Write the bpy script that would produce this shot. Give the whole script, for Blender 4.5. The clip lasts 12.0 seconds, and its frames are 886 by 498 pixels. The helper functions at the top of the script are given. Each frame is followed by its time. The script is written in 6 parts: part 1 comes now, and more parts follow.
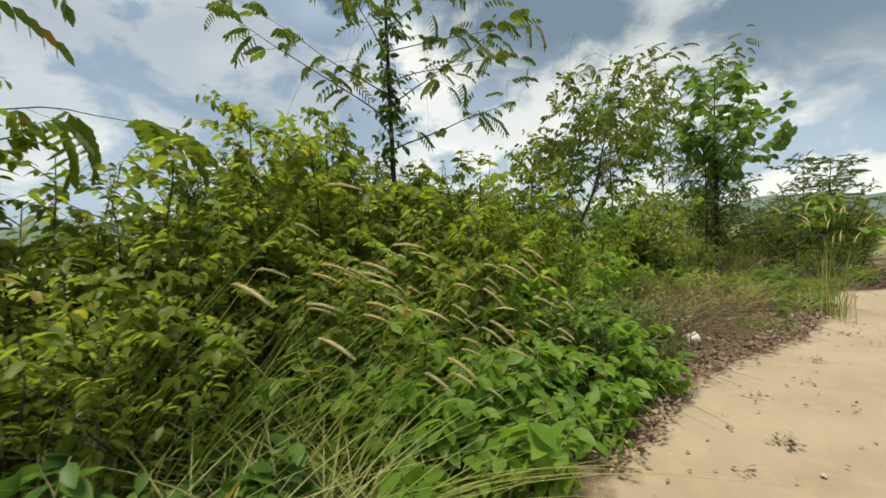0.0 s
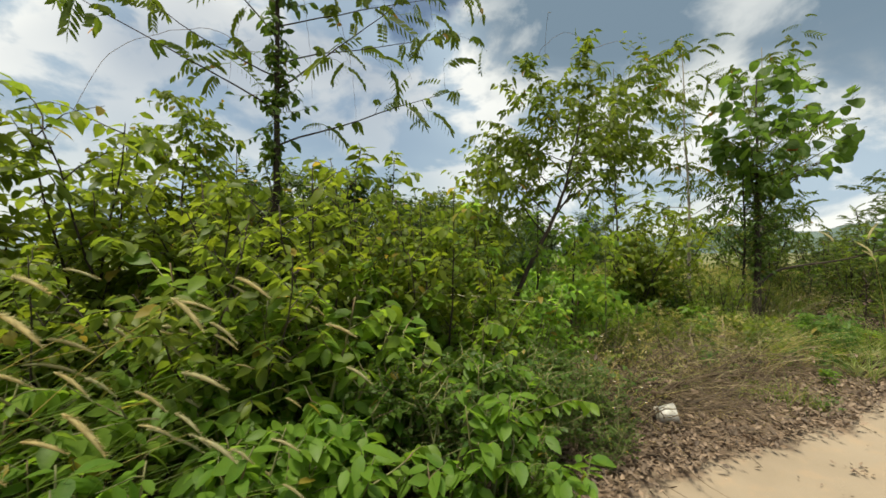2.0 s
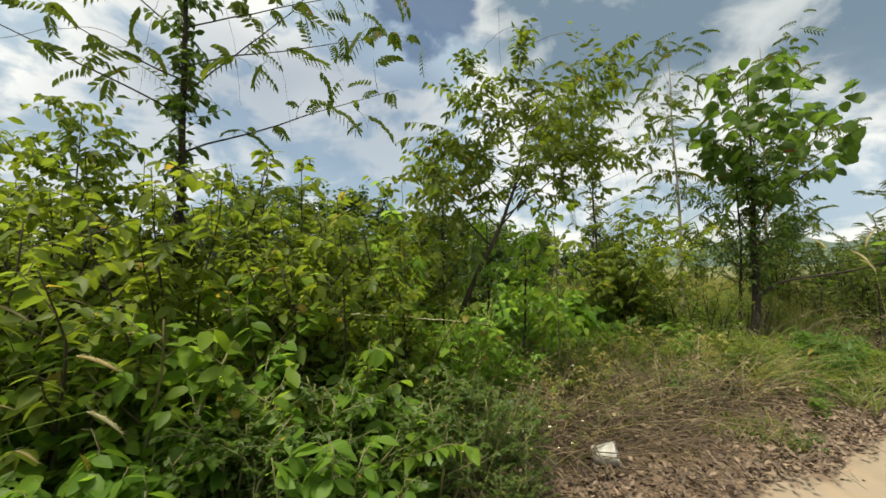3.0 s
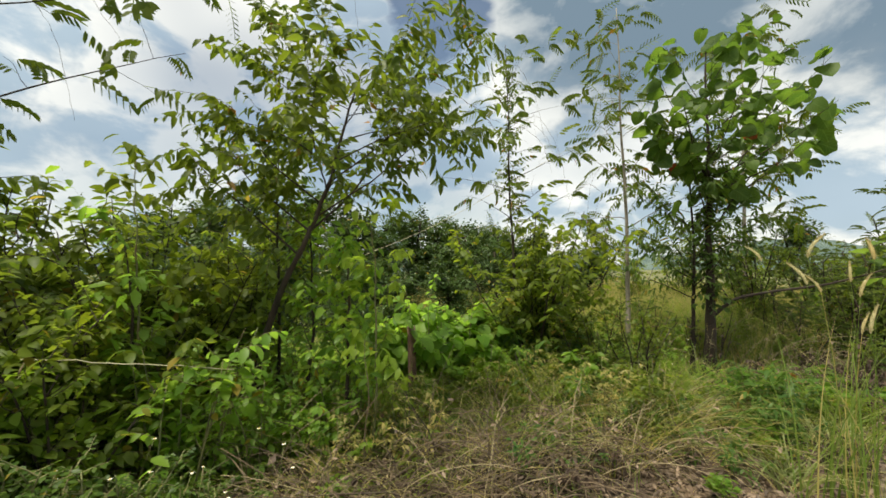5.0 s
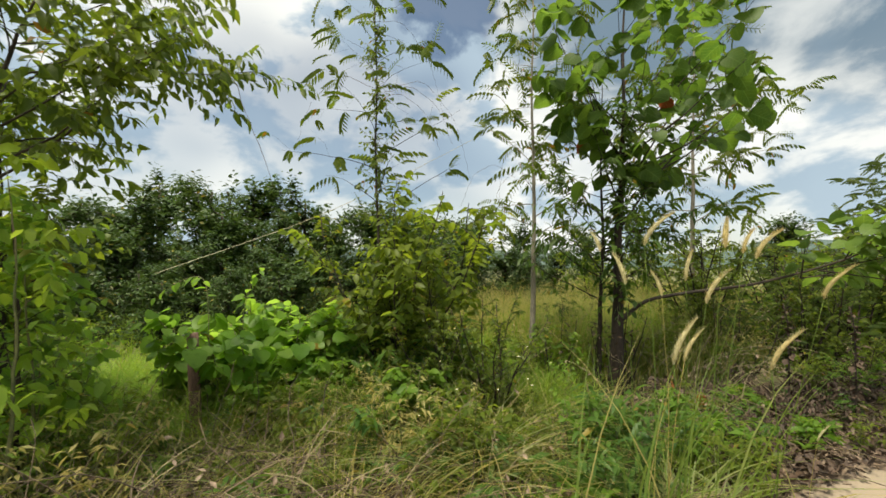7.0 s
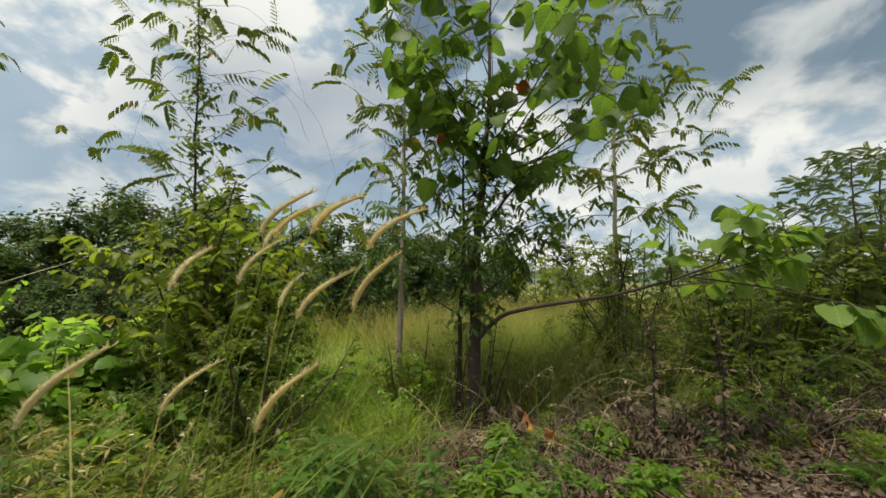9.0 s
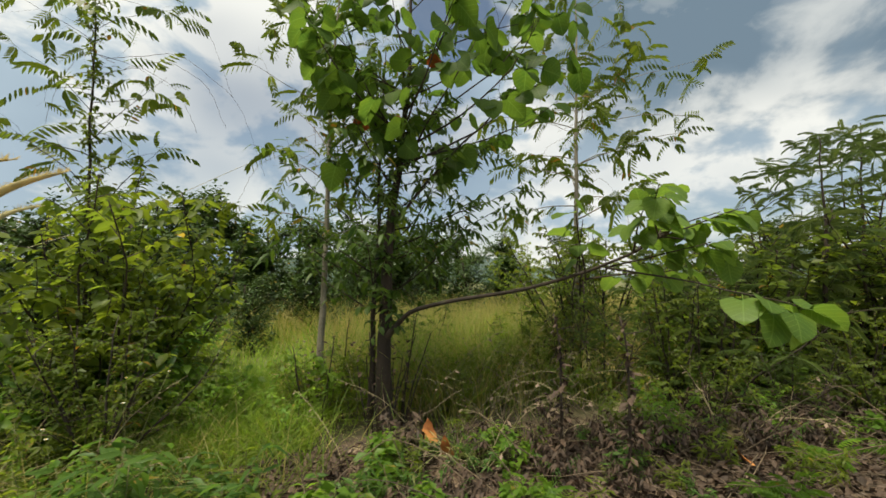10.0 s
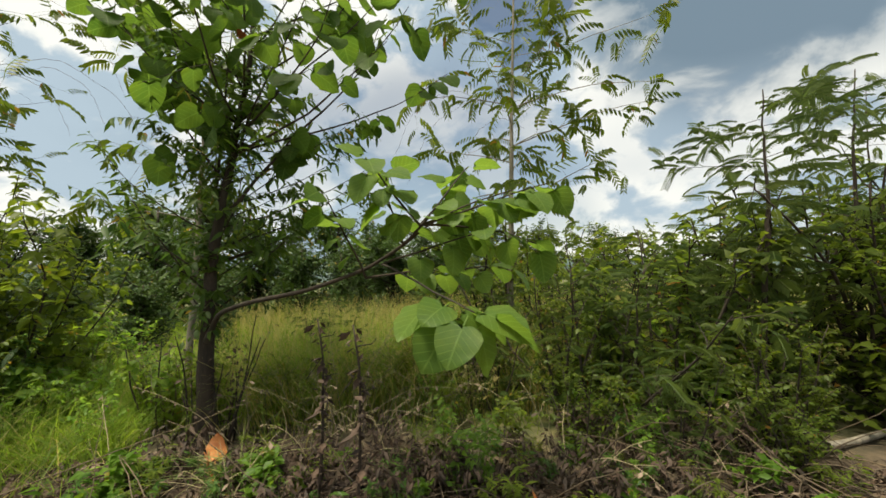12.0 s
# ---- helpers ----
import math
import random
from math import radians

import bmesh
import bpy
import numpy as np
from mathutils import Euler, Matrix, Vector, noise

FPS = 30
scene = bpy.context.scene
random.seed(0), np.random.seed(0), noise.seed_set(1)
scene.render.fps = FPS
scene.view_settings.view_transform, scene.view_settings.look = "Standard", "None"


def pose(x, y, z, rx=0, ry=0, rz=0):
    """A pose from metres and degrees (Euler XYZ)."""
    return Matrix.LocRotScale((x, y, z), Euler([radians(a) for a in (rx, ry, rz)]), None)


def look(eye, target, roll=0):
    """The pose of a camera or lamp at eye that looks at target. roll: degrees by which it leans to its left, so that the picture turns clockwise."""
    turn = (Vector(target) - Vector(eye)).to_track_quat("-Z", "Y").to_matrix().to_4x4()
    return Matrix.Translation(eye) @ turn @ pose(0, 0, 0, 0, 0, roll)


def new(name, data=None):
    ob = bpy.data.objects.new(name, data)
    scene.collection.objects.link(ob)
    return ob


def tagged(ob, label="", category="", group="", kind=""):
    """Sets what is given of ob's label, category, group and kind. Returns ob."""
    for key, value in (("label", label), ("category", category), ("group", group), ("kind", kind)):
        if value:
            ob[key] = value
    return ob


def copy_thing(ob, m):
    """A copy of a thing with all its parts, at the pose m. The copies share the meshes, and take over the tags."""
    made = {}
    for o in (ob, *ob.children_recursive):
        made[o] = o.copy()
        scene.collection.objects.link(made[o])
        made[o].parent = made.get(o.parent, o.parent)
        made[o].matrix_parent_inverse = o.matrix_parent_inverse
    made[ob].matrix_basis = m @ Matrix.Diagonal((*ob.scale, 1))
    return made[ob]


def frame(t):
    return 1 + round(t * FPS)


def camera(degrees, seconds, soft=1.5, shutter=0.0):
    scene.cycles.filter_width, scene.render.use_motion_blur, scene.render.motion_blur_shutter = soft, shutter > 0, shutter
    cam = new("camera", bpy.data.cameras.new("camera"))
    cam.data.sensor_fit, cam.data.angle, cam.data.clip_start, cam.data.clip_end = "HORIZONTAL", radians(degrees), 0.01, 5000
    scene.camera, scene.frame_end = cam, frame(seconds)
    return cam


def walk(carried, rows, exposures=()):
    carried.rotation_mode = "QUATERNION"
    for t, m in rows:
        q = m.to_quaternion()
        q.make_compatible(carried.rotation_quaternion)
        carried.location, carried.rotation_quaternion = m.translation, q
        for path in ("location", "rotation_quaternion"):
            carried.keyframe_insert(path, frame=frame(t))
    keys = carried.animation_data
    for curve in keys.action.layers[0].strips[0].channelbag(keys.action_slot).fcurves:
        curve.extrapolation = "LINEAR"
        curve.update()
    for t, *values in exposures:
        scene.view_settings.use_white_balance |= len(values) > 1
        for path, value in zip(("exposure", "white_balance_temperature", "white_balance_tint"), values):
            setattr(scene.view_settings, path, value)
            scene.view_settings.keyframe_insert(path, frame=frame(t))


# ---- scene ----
cam = camera(95.3, 12.0, soft=1.6, shutter=0.15)
PATH = [
    (0, (0.585, -0.371, 1.447), (1.696, 1.291, 1.366), -2.2),
    (0.5, (1.23, -0.172, 1.422), (2.305, 1.512, 1.321), -0.8),
    (1, (1.6, -0.205, 1.404), (2.638, 1.504, 1.338), -0.3),
    (1.5, (1.992, -0.242, 1.433), (2.956, 1.51, 1.402), -0.1),
    (2, (2.439, -0.218, 1.424), (3.337, 1.569, 1.437), -0.1),
    (2.5, (2.907, -0.232, 1.414), (3.761, 1.576, 1.467), -0.3),
    (3, (3.382, -0.228, 1.399), (4.2, 1.595, 1.49), -0.7),
    (3.2, (3.551, -0.209, 1.378), (4.359, 1.618, 1.481), -1.0),
    (4.8, (5.191, -0.023, 1.486), (5.947, 1.826, 1.593), -0.3),
    (5, (5.388, -0.002, 1.494), (6.138, 1.85, 1.595), -0.4),
    (5.5, (5.873, 0.03, 1.482), (6.607, 1.888, 1.579), -0.7),
    (6, (6.366, 0.127, 1.456), (7.097, 1.987, 1.534), -0.6),
    (6.5, (6.852, 0.172, 1.458), (7.583, 2.032, 1.531), -0.2),
    (7, (7.332, 0.215, 1.451), (8.064, 2.074, 1.538), 0.1),
    (7.2, (7.488, 0.226, 1.449), (8.221, 2.085, 1.529), 0.3),
    (8.8, (9.034, 0.178, 1.374), (9.744, 2.041, 1.534), -0.2),
    (9, (9.194, 0.18, 1.387), (9.899, 2.044, 1.554), -0.5),
    (9.5, (9.693, 0.155, 1.371), (10.372, 2.029, 1.538), -0.8),
    (10, (10.204, 0.168, 1.339), (10.85, 2.055, 1.498), -0.8),
    (10.5, (10.714, 0.131, 1.348), (11.323, 2.03, 1.499), -0.8),
    (11, (11.212, 0.079, 1.363), (11.762, 1.997, 1.505), -0.9),
    (11.5, (11.738, 0.097, 1.347), (12.194, 2.039, 1.487), -1.1),
    (12, (12.244, 0.115, 1.328), (12.588, 2.08, 1.471), -1.3),
]
walk(cam, [(t, look(eye, target, roll)) for t, eye, target, roll in PATH], exposures=[(0.0, 0.68, 7150, 5), (3.0, 0.71, 7150, 5), (7.0, 0.76, 7200, 5), (9.0, 0.53, 7150, 5), (12.0, 0.68, 7250, 5)])

# ---- sky and sun ----
SUN_AZ, SUN_EL = radians(208.0), radians(73.0)      # azimuth counted from +x towards +y
sun_data = bpy.data.lights.new("sun", "SUN")
sun_data.energy, sun_data.angle, sun_data.color = 4.4, radians(18.0), (1.0, 0.95, 0.84)
sun = new("sun", sun_data)
sun_way = Vector((math.cos(SUN_AZ) * math.cos(SUN_EL), math.sin(SUN_AZ) * math.cos(SUN_EL), math.sin(SUN_EL)))
sun.matrix_world = look(sun_way * 60, (0, 0, 0))


class Nodes:
    """Short hand for a node tree."""

    def __init__(self, tree):
        self.tree = tree
        tree.nodes.clear()

    def add(self, kind, inputs=(), operation="", clamp=False, data_type="", interpolation=""):
        n = self.tree.nodes.new(kind)
        if operation:
            n.operation = operation
        if clamp:
            n.use_clamp = True
        if data_type:
            n.data_type = data_type
        if interpolation:
            n.interpolation_type = interpolation
        for key, value in dict(inputs).items():
            if isinstance(value, bpy.types.NodeSocket):
                self.tree.links.new(value, n.inputs[key])
            else:
                n.inputs[key].default_value = value
        return n

    def math(self, op, a, b=0.0, clamp=False):
        return self.add("ShaderNodeMath", {0: a, 1: b}, operation=op, clamp=clamp).outputs[0]

    def mix(self, f, a, b):
        n = self.add("ShaderNodeMix", data_type="RGBA")
        for key, value in ((0, f), (6, a), (7, b)):
            if isinstance(value, bpy.types.NodeSocket):
                self.tree.links.new(value, n.inputs[key])
            elif key == 0:
                n.inputs[key].default_value = value
            else:
                n.inputs[key].default_value = (*value, 1)
        return n.outputs[2]

    def ramp(self, f, lo, hi):
        return self.add("ShaderNodeMapRange", {0: f, 1: lo, 2: hi}, interpolation="SMOOTHSTEP").outputs[0]

    def noise(self, vec, scale, detail=4.0, rough=0.55, distort=0.0):
        return self.add("ShaderNodeTexNoise", {"Vector": vec, "Scale": scale, "Detail": detail, "Roughness": rough, "Distortion": distort}).outputs[0]


def make_sky():
    world = bpy.data.worlds.new("sky")
    scene.world = world
    world.use_nodes = True
    N = Nodes(world.node_tree)
    co = N.add("ShaderNodeTexCoord").outputs["Generated"]
    sky = N.add("ShaderNodeTexSky")
    sky.sky_type, sky.sun_disc = "NISHITA", False
    sky.sun_elevation, sky.sun_rotation = SUN_EL, radians(90) - SUN_AZ
    blue = N.add("ShaderNodeVectorMath", {0: sky.outputs[0]}, operation="SCALE")
    blue.inputs["Scale"].default_value = 0.11
    xyz = N.add("ShaderNodeSeparateXYZ", {0: co})
    squash = N.add("ShaderNodeMapping", {"Vector": co, "Scale": (1.0, 1.0, 1.6), "Rotation": (0.0, 0.12, 0.0)}).outputs[0]

    def toward(az, el, near, far):
        a, e = radians(az), radians(el)
        d = N.add("ShaderNodeVectorMath", {0: co, 1: (math.cos(a) * math.cos(e), math.sin(a) * math.cos(e), math.sin(e))}, operation="DOT_PRODUCT")
        return N.ramp(d.outputs["Value"], math.cos(radians(far)), math.cos(radians(near)))

    big = N.noise(squash, 2.3, 4.0, 0.5, 0.2)
    puff = N.noise(squash, 5.5, 8.0, 0.54, 0.25)
    soft = N.noise(squash, 1.3, 3.0, 0.5)
    # heavy grey bank high up, white towers below it, one gap of blue
    bank = N.math("ADD", toward(40, 40, 6, 30), toward(8, 32, 4, 26), clamp=True)
    grey = N.math("ADD", N.math("MULTIPLY", N.ramp(big, 0.42, 0.68), 0.34), N.math("MULTIPLY", bank, 1.2))
    bright = N.math("ADD", toward(84, 25, 7, 28), N.math("MULTIPLY", toward(26, 25, 0.5, 7), 0.55))
    bright = N.math("ADD", bright, N.math("MULTIPLY", N.ramp(puff, 0.46, 0.62), 0.5))
    grey = N.math("SUBTRACT", grey, N.math("MULTIPLY", bright, 0.75), clamp=True)
    low = N.ramp(xyz.outputs[2], 0.08, 0.40)
    grey = N.math("MULTIPLY", grey, N.math("ADD", N.math("MULTIPLY", low, 0.7), 0.3), clamp=True)
    cloud = N.mix(N.ramp(puff, 0.42, 0.55), (0.46, 0.59, 0.76), (0.97, 1.0, 1.05))
    cloud = N.mix(grey, cloud, (0.19, 0.275, 0.385))
    gap = N.math("MULTIPLY", N.ramp(N.math("ADD", puff, N.math("MULTIPLY", toward(69, 32, 2, 11), 0.50)), 0.80, 0.95), 0.95)
    gap = N.math("MAXIMUM", gap, N.math("MULTIPLY", N.ramp(soft, 0.48, 0.70), 0.65))
    col = N.mix(gap, cloud, blue.outputs[0])
    bg = N.add("ShaderNodeBackground", {"Color": col, "Strength": 0.64})
    N.add("ShaderNodeOutputWorld", {0: bg.outputs[0]})


make_sky()

# ---- materials ----


def leaf_mat(name, a, b, through_light=0.5, rough=0.45, old=(0.24, 0.19, 0.035), old_share=0.014, veins=0.0):
    """Leaf: two greens varied leaf by leaf, blotches, veins as fine relief, some light shining through."""
    a, b = ((c[0], c[1], c[2] + 0.075 * c[1]) for c in (a, b))
    m = bpy.data.materials.new(name)
    m.use_nodes = True
    N = Nodes(m.node_tree)
    geo = N.add("ShaderNodeNewGeometry")
    own = N.add("ShaderNodeObjectInfo").outputs["Random"]
    rnd = N.math("FRACT", N.math("ADD", geo.outputs["Random Per Island"], own))
    co = N.add("ShaderNodeTexCoord").outputs["Object"]
    blot = N.noise(co, 26.0, 3.0)
    patch = N.noise(co, 1.7, 2.0)
    col = N.mix(rnd, a, b)
    col = N.mix(N.math("MULTIPLY", N.ramp(patch, 0.35, 0.7), 0.55), col, tuple(0.5 * (x + y) * k for x, y, k in zip(a, b, (1.45, 1.18, 0.8))))
    col = N.mix(N.math("MULTIPLY", N.ramp(blot, 0.55, 0.75), 0.35), col, tuple(0.55 * x for x in a))
    shift = N.math("FRACT", N.math("MULTIPLY", rnd, 37.3))
    col = N.mix(N.ramp(shift, 1.0 - old_share, 1.0 - old_share * 0.6), col, old)
    fine = N.noise(co, 160.0, 2.0)
    if veins:
        xyz = N.add("ShaderNodeSeparateXYZ", {0: co})
        side = N.math("ABSOLUTE", xyz.outputs[0])
        wave = N.math("FRACT", N.math("MULTIPLY", N.math("SUBTRACT", xyz.outputs[1], N.math("MULTIPLY", side, 0.75)), 6.5))
        rib = N.math("MAXIMUM", N.math("SUBTRACT", 1.0, N.ramp(wave, 0.03, 0.16)), N.math("SUBTRACT", 1.0, N.ramp(side, 0.008, 0.025)))
        col = N.mix(N.math("MULTIPLY", rib, veins), col, tuple(min(1.0, 1.8 * x + 0.03) for x in b))
        fine = N.math("ADD", N.math("MULTIPLY", fine, 0.3), N.math("MULTIPLY", rib, 1.0))
    bump = N.add("ShaderNodeBump", {"Height": fine, "Strength": 0.25, "Distance": 0.002})
    p = N.add("ShaderNodeBsdfPrincipled", {"Base Color": col, "Roughness": rough, "Specular IOR Level": 0.24, "Normal": bump.outputs[0]})
    bright = N.add("ShaderNodeHueSaturation", {"Color": col, "Hue": 0.489, "Saturation": 1.06, "Value": 1.85})
    t = N.add("ShaderNodeBsdfTranslucent", {"Color": bright.outputs[0]})
    mixed = N.add("ShaderNodeMixShader", {0: through_light, 1: p.outputs[0], 2: t.outputs[0]})
    N.add("ShaderNodeOutputMaterial", {0: mixed.outputs[0]})
    return m


def solid_mat(name, a, b, scale, rough=0.85, bump=0.4, distance=0.01, stretch=(1, 1, 1), island=0.0, c=None):
    """Rough matter in two or three tones: coarse and fine variation with relief."""
    m = bpy.data.materials.new(name)
    m.use_nodes = True
    N = Nodes(m.node_tree)
    co = N.add("ShaderNodeMapping", {"Vector": N.add("ShaderNodeTexCoord").outputs["Object"], "Scale": stretch}).outputs[0]
    n1, n2 = N.noise(co, scale, 5.0), N.noise(co, scale * 7.0, 4.0)
    f = N.math("ADD", N.math("MULTIPLY", n1, 0.65), N.math("MULTIPLY", n2, 0.35))
    f = N.ramp(f, 0.36, 0.64)
    if island:
        rnd = N.add("ShaderNodeNewGeometry").outputs["Random Per Island"]
        f = N.math("ADD", N.math("MULTIPLY", f, 1 - island), N.math("MULTIPLY", rnd, island))
    col = N.mix(f, a, b)
    if c:
        col = N.mix(N.math("MULTIPLY", N.ramp(N.noise(co, scale * 0.4, 3.0), 0.52, 0.68), 0.8), col, c)
    bm = N.add("ShaderNodeBump", {"Height": n2, "Strength": bump, "Distance": distance})
    p = N.add("ShaderNodeBsdfPrincipled", {"Base Color": col, "Roughness": rough, "Normal": bm.outputs[0]})
    N.add("ShaderNodeOutputMaterial", {0: p.outputs[0]})
    return m


LEAF_BRIGHT = leaf_mat("leaf_bright", (0.072, 0.155, 0.011), (0.135, 0.235, 0.020), through_light=0.56)
LEAF_MID = leaf_mat("leaf_mid", (0.070, 0.116, 0.008), (0.136, 0.186, 0.014), through_light=0.6)
LEAF_OLIVE = leaf_mat("leaf_olive", (0.053, 0.092, 0.007), (0.102, 0.143, 0.012), through_light=0.56, old=(0.22, 0.13, 0.025), old_share=0.015)
LEAF_DARK = leaf_mat("leaf_dark", (0.030, 0.068, 0.009), (0.070, 0.120, 0.012), through_light=0.45)
LEAF_FRESH = leaf_mat("leaf_fresh", (0.090, 0.170, 0.010), (0.160, 0.245, 0.020), through_light=0.6)
LEAF_COOL = leaf_mat("leaf_cool", (0.040, 0.095, 0.014), (0.080, 0.155, 0.018), through_light=0.48)
LEAF_BIG = leaf_mat("leaf_big", (0.040, 0.086, 0.009), (0.085, 0.150, 0.014), rough=0.5, through_light=0.58, old=(0.21, 0.065, 0.025), old_share=0.010, veins=0.22)
LEAF_PALE = leaf_mat("leaf_pale", (0.10, 0.205, 0.014), (0.175, 0.29, 0.03), rough=0.42, through_light=0.6)
LEAF_FERN = leaf_mat("leaf_fern", (0.050, 0.086, 0.017), (0.088, 0.128, 0.026), through_light=0.5, rough=0.6, old_share=0.0)
LEAF_WOOD = leaf_mat("leaf_wood", (0.022, 0.052, 0.008), (0.058, 0.098, 0.016), through_light=0.25)
# backlight on sapling leaves under the crown, put into a brighter leaf colour
LEAF_BACKLIT = leaf_mat("leaf_backlit", (0.17, 0.27, 0.018), (0.26, 0.36, 0.035), rough=0.42, through_light=0.65)
GRASS = leaf_mat("grass_green", (0.075, 0.135, 0.014), (0.14, 0.205, 0.028), rough=0.55, old=(0.32, 0.28, 0.10), old_share=0.12)
GRASS_DRY = leaf_mat("grass_dry", (0.22, 0.215, 0.055), (0.37, 0.335, 0.115), rough=0.6, old=(0.11, 0.17, 0.025), old_share=0.35)
GRASS_FIELD = leaf_mat("grass_field", (0.125, 0.225, 0.014), (0.21, 0.315, 0.030), rough=0.55, old=(0.32, 0.30, 0.09), old_share=0.10)
GRASS_PALE = leaf_mat("grass_pale", (0.15, 0.19, 0.055), (0.25, 0.285, 0.105), rough=0.5, old=(0.34, 0.29, 0.13), old_share=0.15)
PLUME = leaf_mat("plume_tan", (0.27, 0.255, 0.115), (0.40, 0.38, 0.195), rough=0.7, through_light=0.35, old=(0.43, 0.36, 0.17), old_share=0.2)
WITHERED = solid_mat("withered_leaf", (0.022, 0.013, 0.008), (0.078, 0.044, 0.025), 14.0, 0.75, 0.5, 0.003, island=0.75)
LITTER = solid_mat("dead_leaf", (0.034, 0.022, 0.015), (0.235, 0.165, 0.112), 14.0, 0.7, 0.5, 0.003, island=0.75)
ORANGE = solid_mat("orange_dead_leaf", (0.42, 0.13, 0.03), (0.60, 0.26, 0.07), 20.0, 0.55, 0.4, 0.002, c=(0.25, 0.07, 0.02))
TWIG = solid_mat("dead_twig", (0.032, 0.022, 0.014), (0.175, 0.125, 0.076), 9.0, 0.85, 0.4, 0.002, island=0.7)
STRAW = solid_mat("straw", (0.15, 0.115, 0.065), (0.40, 0.33, 0.19), 11.0, 0.8, 0.3, 0.002, island=0.6)
BARK_DARK = solid_mat("bark_dark", (0.016, 0.011, 0.007), (0.042, 0.028, 0.018), 14.0, 0.9, 0.7, 0.006, (1, 1, 0.25), c=(0.046, 0.038, 0.027))
BARK_PALE = solid_mat("bark_pale", (0.14, 0.12, 0.09), (0.29, 0.255, 0.20), 16.0, 0.85, 0.5, 0.004, (1, 1, 0.3), c=(0.13, 0.115, 0.08))
STEM_GREEN = solid_mat("stem_green", (0.07, 0.085, 0.028), (0.17, 0.16, 0.06), 18.0, 0.7, 0.3, 0.002, (1, 1, 0.3), c=(0.12, 0.07, 0.04))
POST = solid_mat("post_wood", (0.085, 0.045, 0.030), (0.22, 0.13, 0.095), 18.0, 0.85, 0.7, 0.004, (1, 1, 0.15), c=(0.26, 0.235, 0.20))
PLASTIC = solid_mat("weathered_plastic", (0.30, 0.29, 0.27), (0.50, 0.49, 0.46), 30.0, 0.45, 0.2, 0.002, c=(0.3, 0.28, 0.24))
DARKBIT = solid_mat("dark_print", (0.03, 0.03, 0.035), (0.07, 0.07, 0.075), 40.0, 0.5, 0.1, 0.001)
FLOWER = solid_mat("white_petal", (0.72, 0.72, 0.68), (0.82, 0.82, 0.78), 60.0, 0.6, 0.1, 0.001)
FLOWER_EYE = solid_mat("yellow_eye", (0.55, 0.36, 0.03), (0.65, 0.45, 0.06), 80.0, 0.7, 0.1, 0.001)
STONE = solid_mat("pebble", (0.16, 0.12, 0.09), (0.36, 0.29, 0.22), 20.0, 0.85, 0.5, 0.003, island=0.5)
WIRE = solid_mat("dry_runner", (0.30, 0.27, 0.17), (0.45, 0.41, 0.28), 12.0, 0.7, 0.2, 0.001)

# edge of the sand track, as y along x
EDGE = ((-40, 0.4), (0, 0.75), (2.2, 0.95), (3.5, 1.14), (4.4, 1.38), (5.4, 1.42), (6.6, 1.26), (7.4, 1.30), (9.0, 1.46), (10.2, 1.85), (11.7, 1.88), (12.6, 1.35), (13.6, 0.7), (16, 0.55), (60, 0.3))


def edge_y(x):
    return np.interp(x, [e[0] for e in EDGE], [e[1] for e in EDGE])


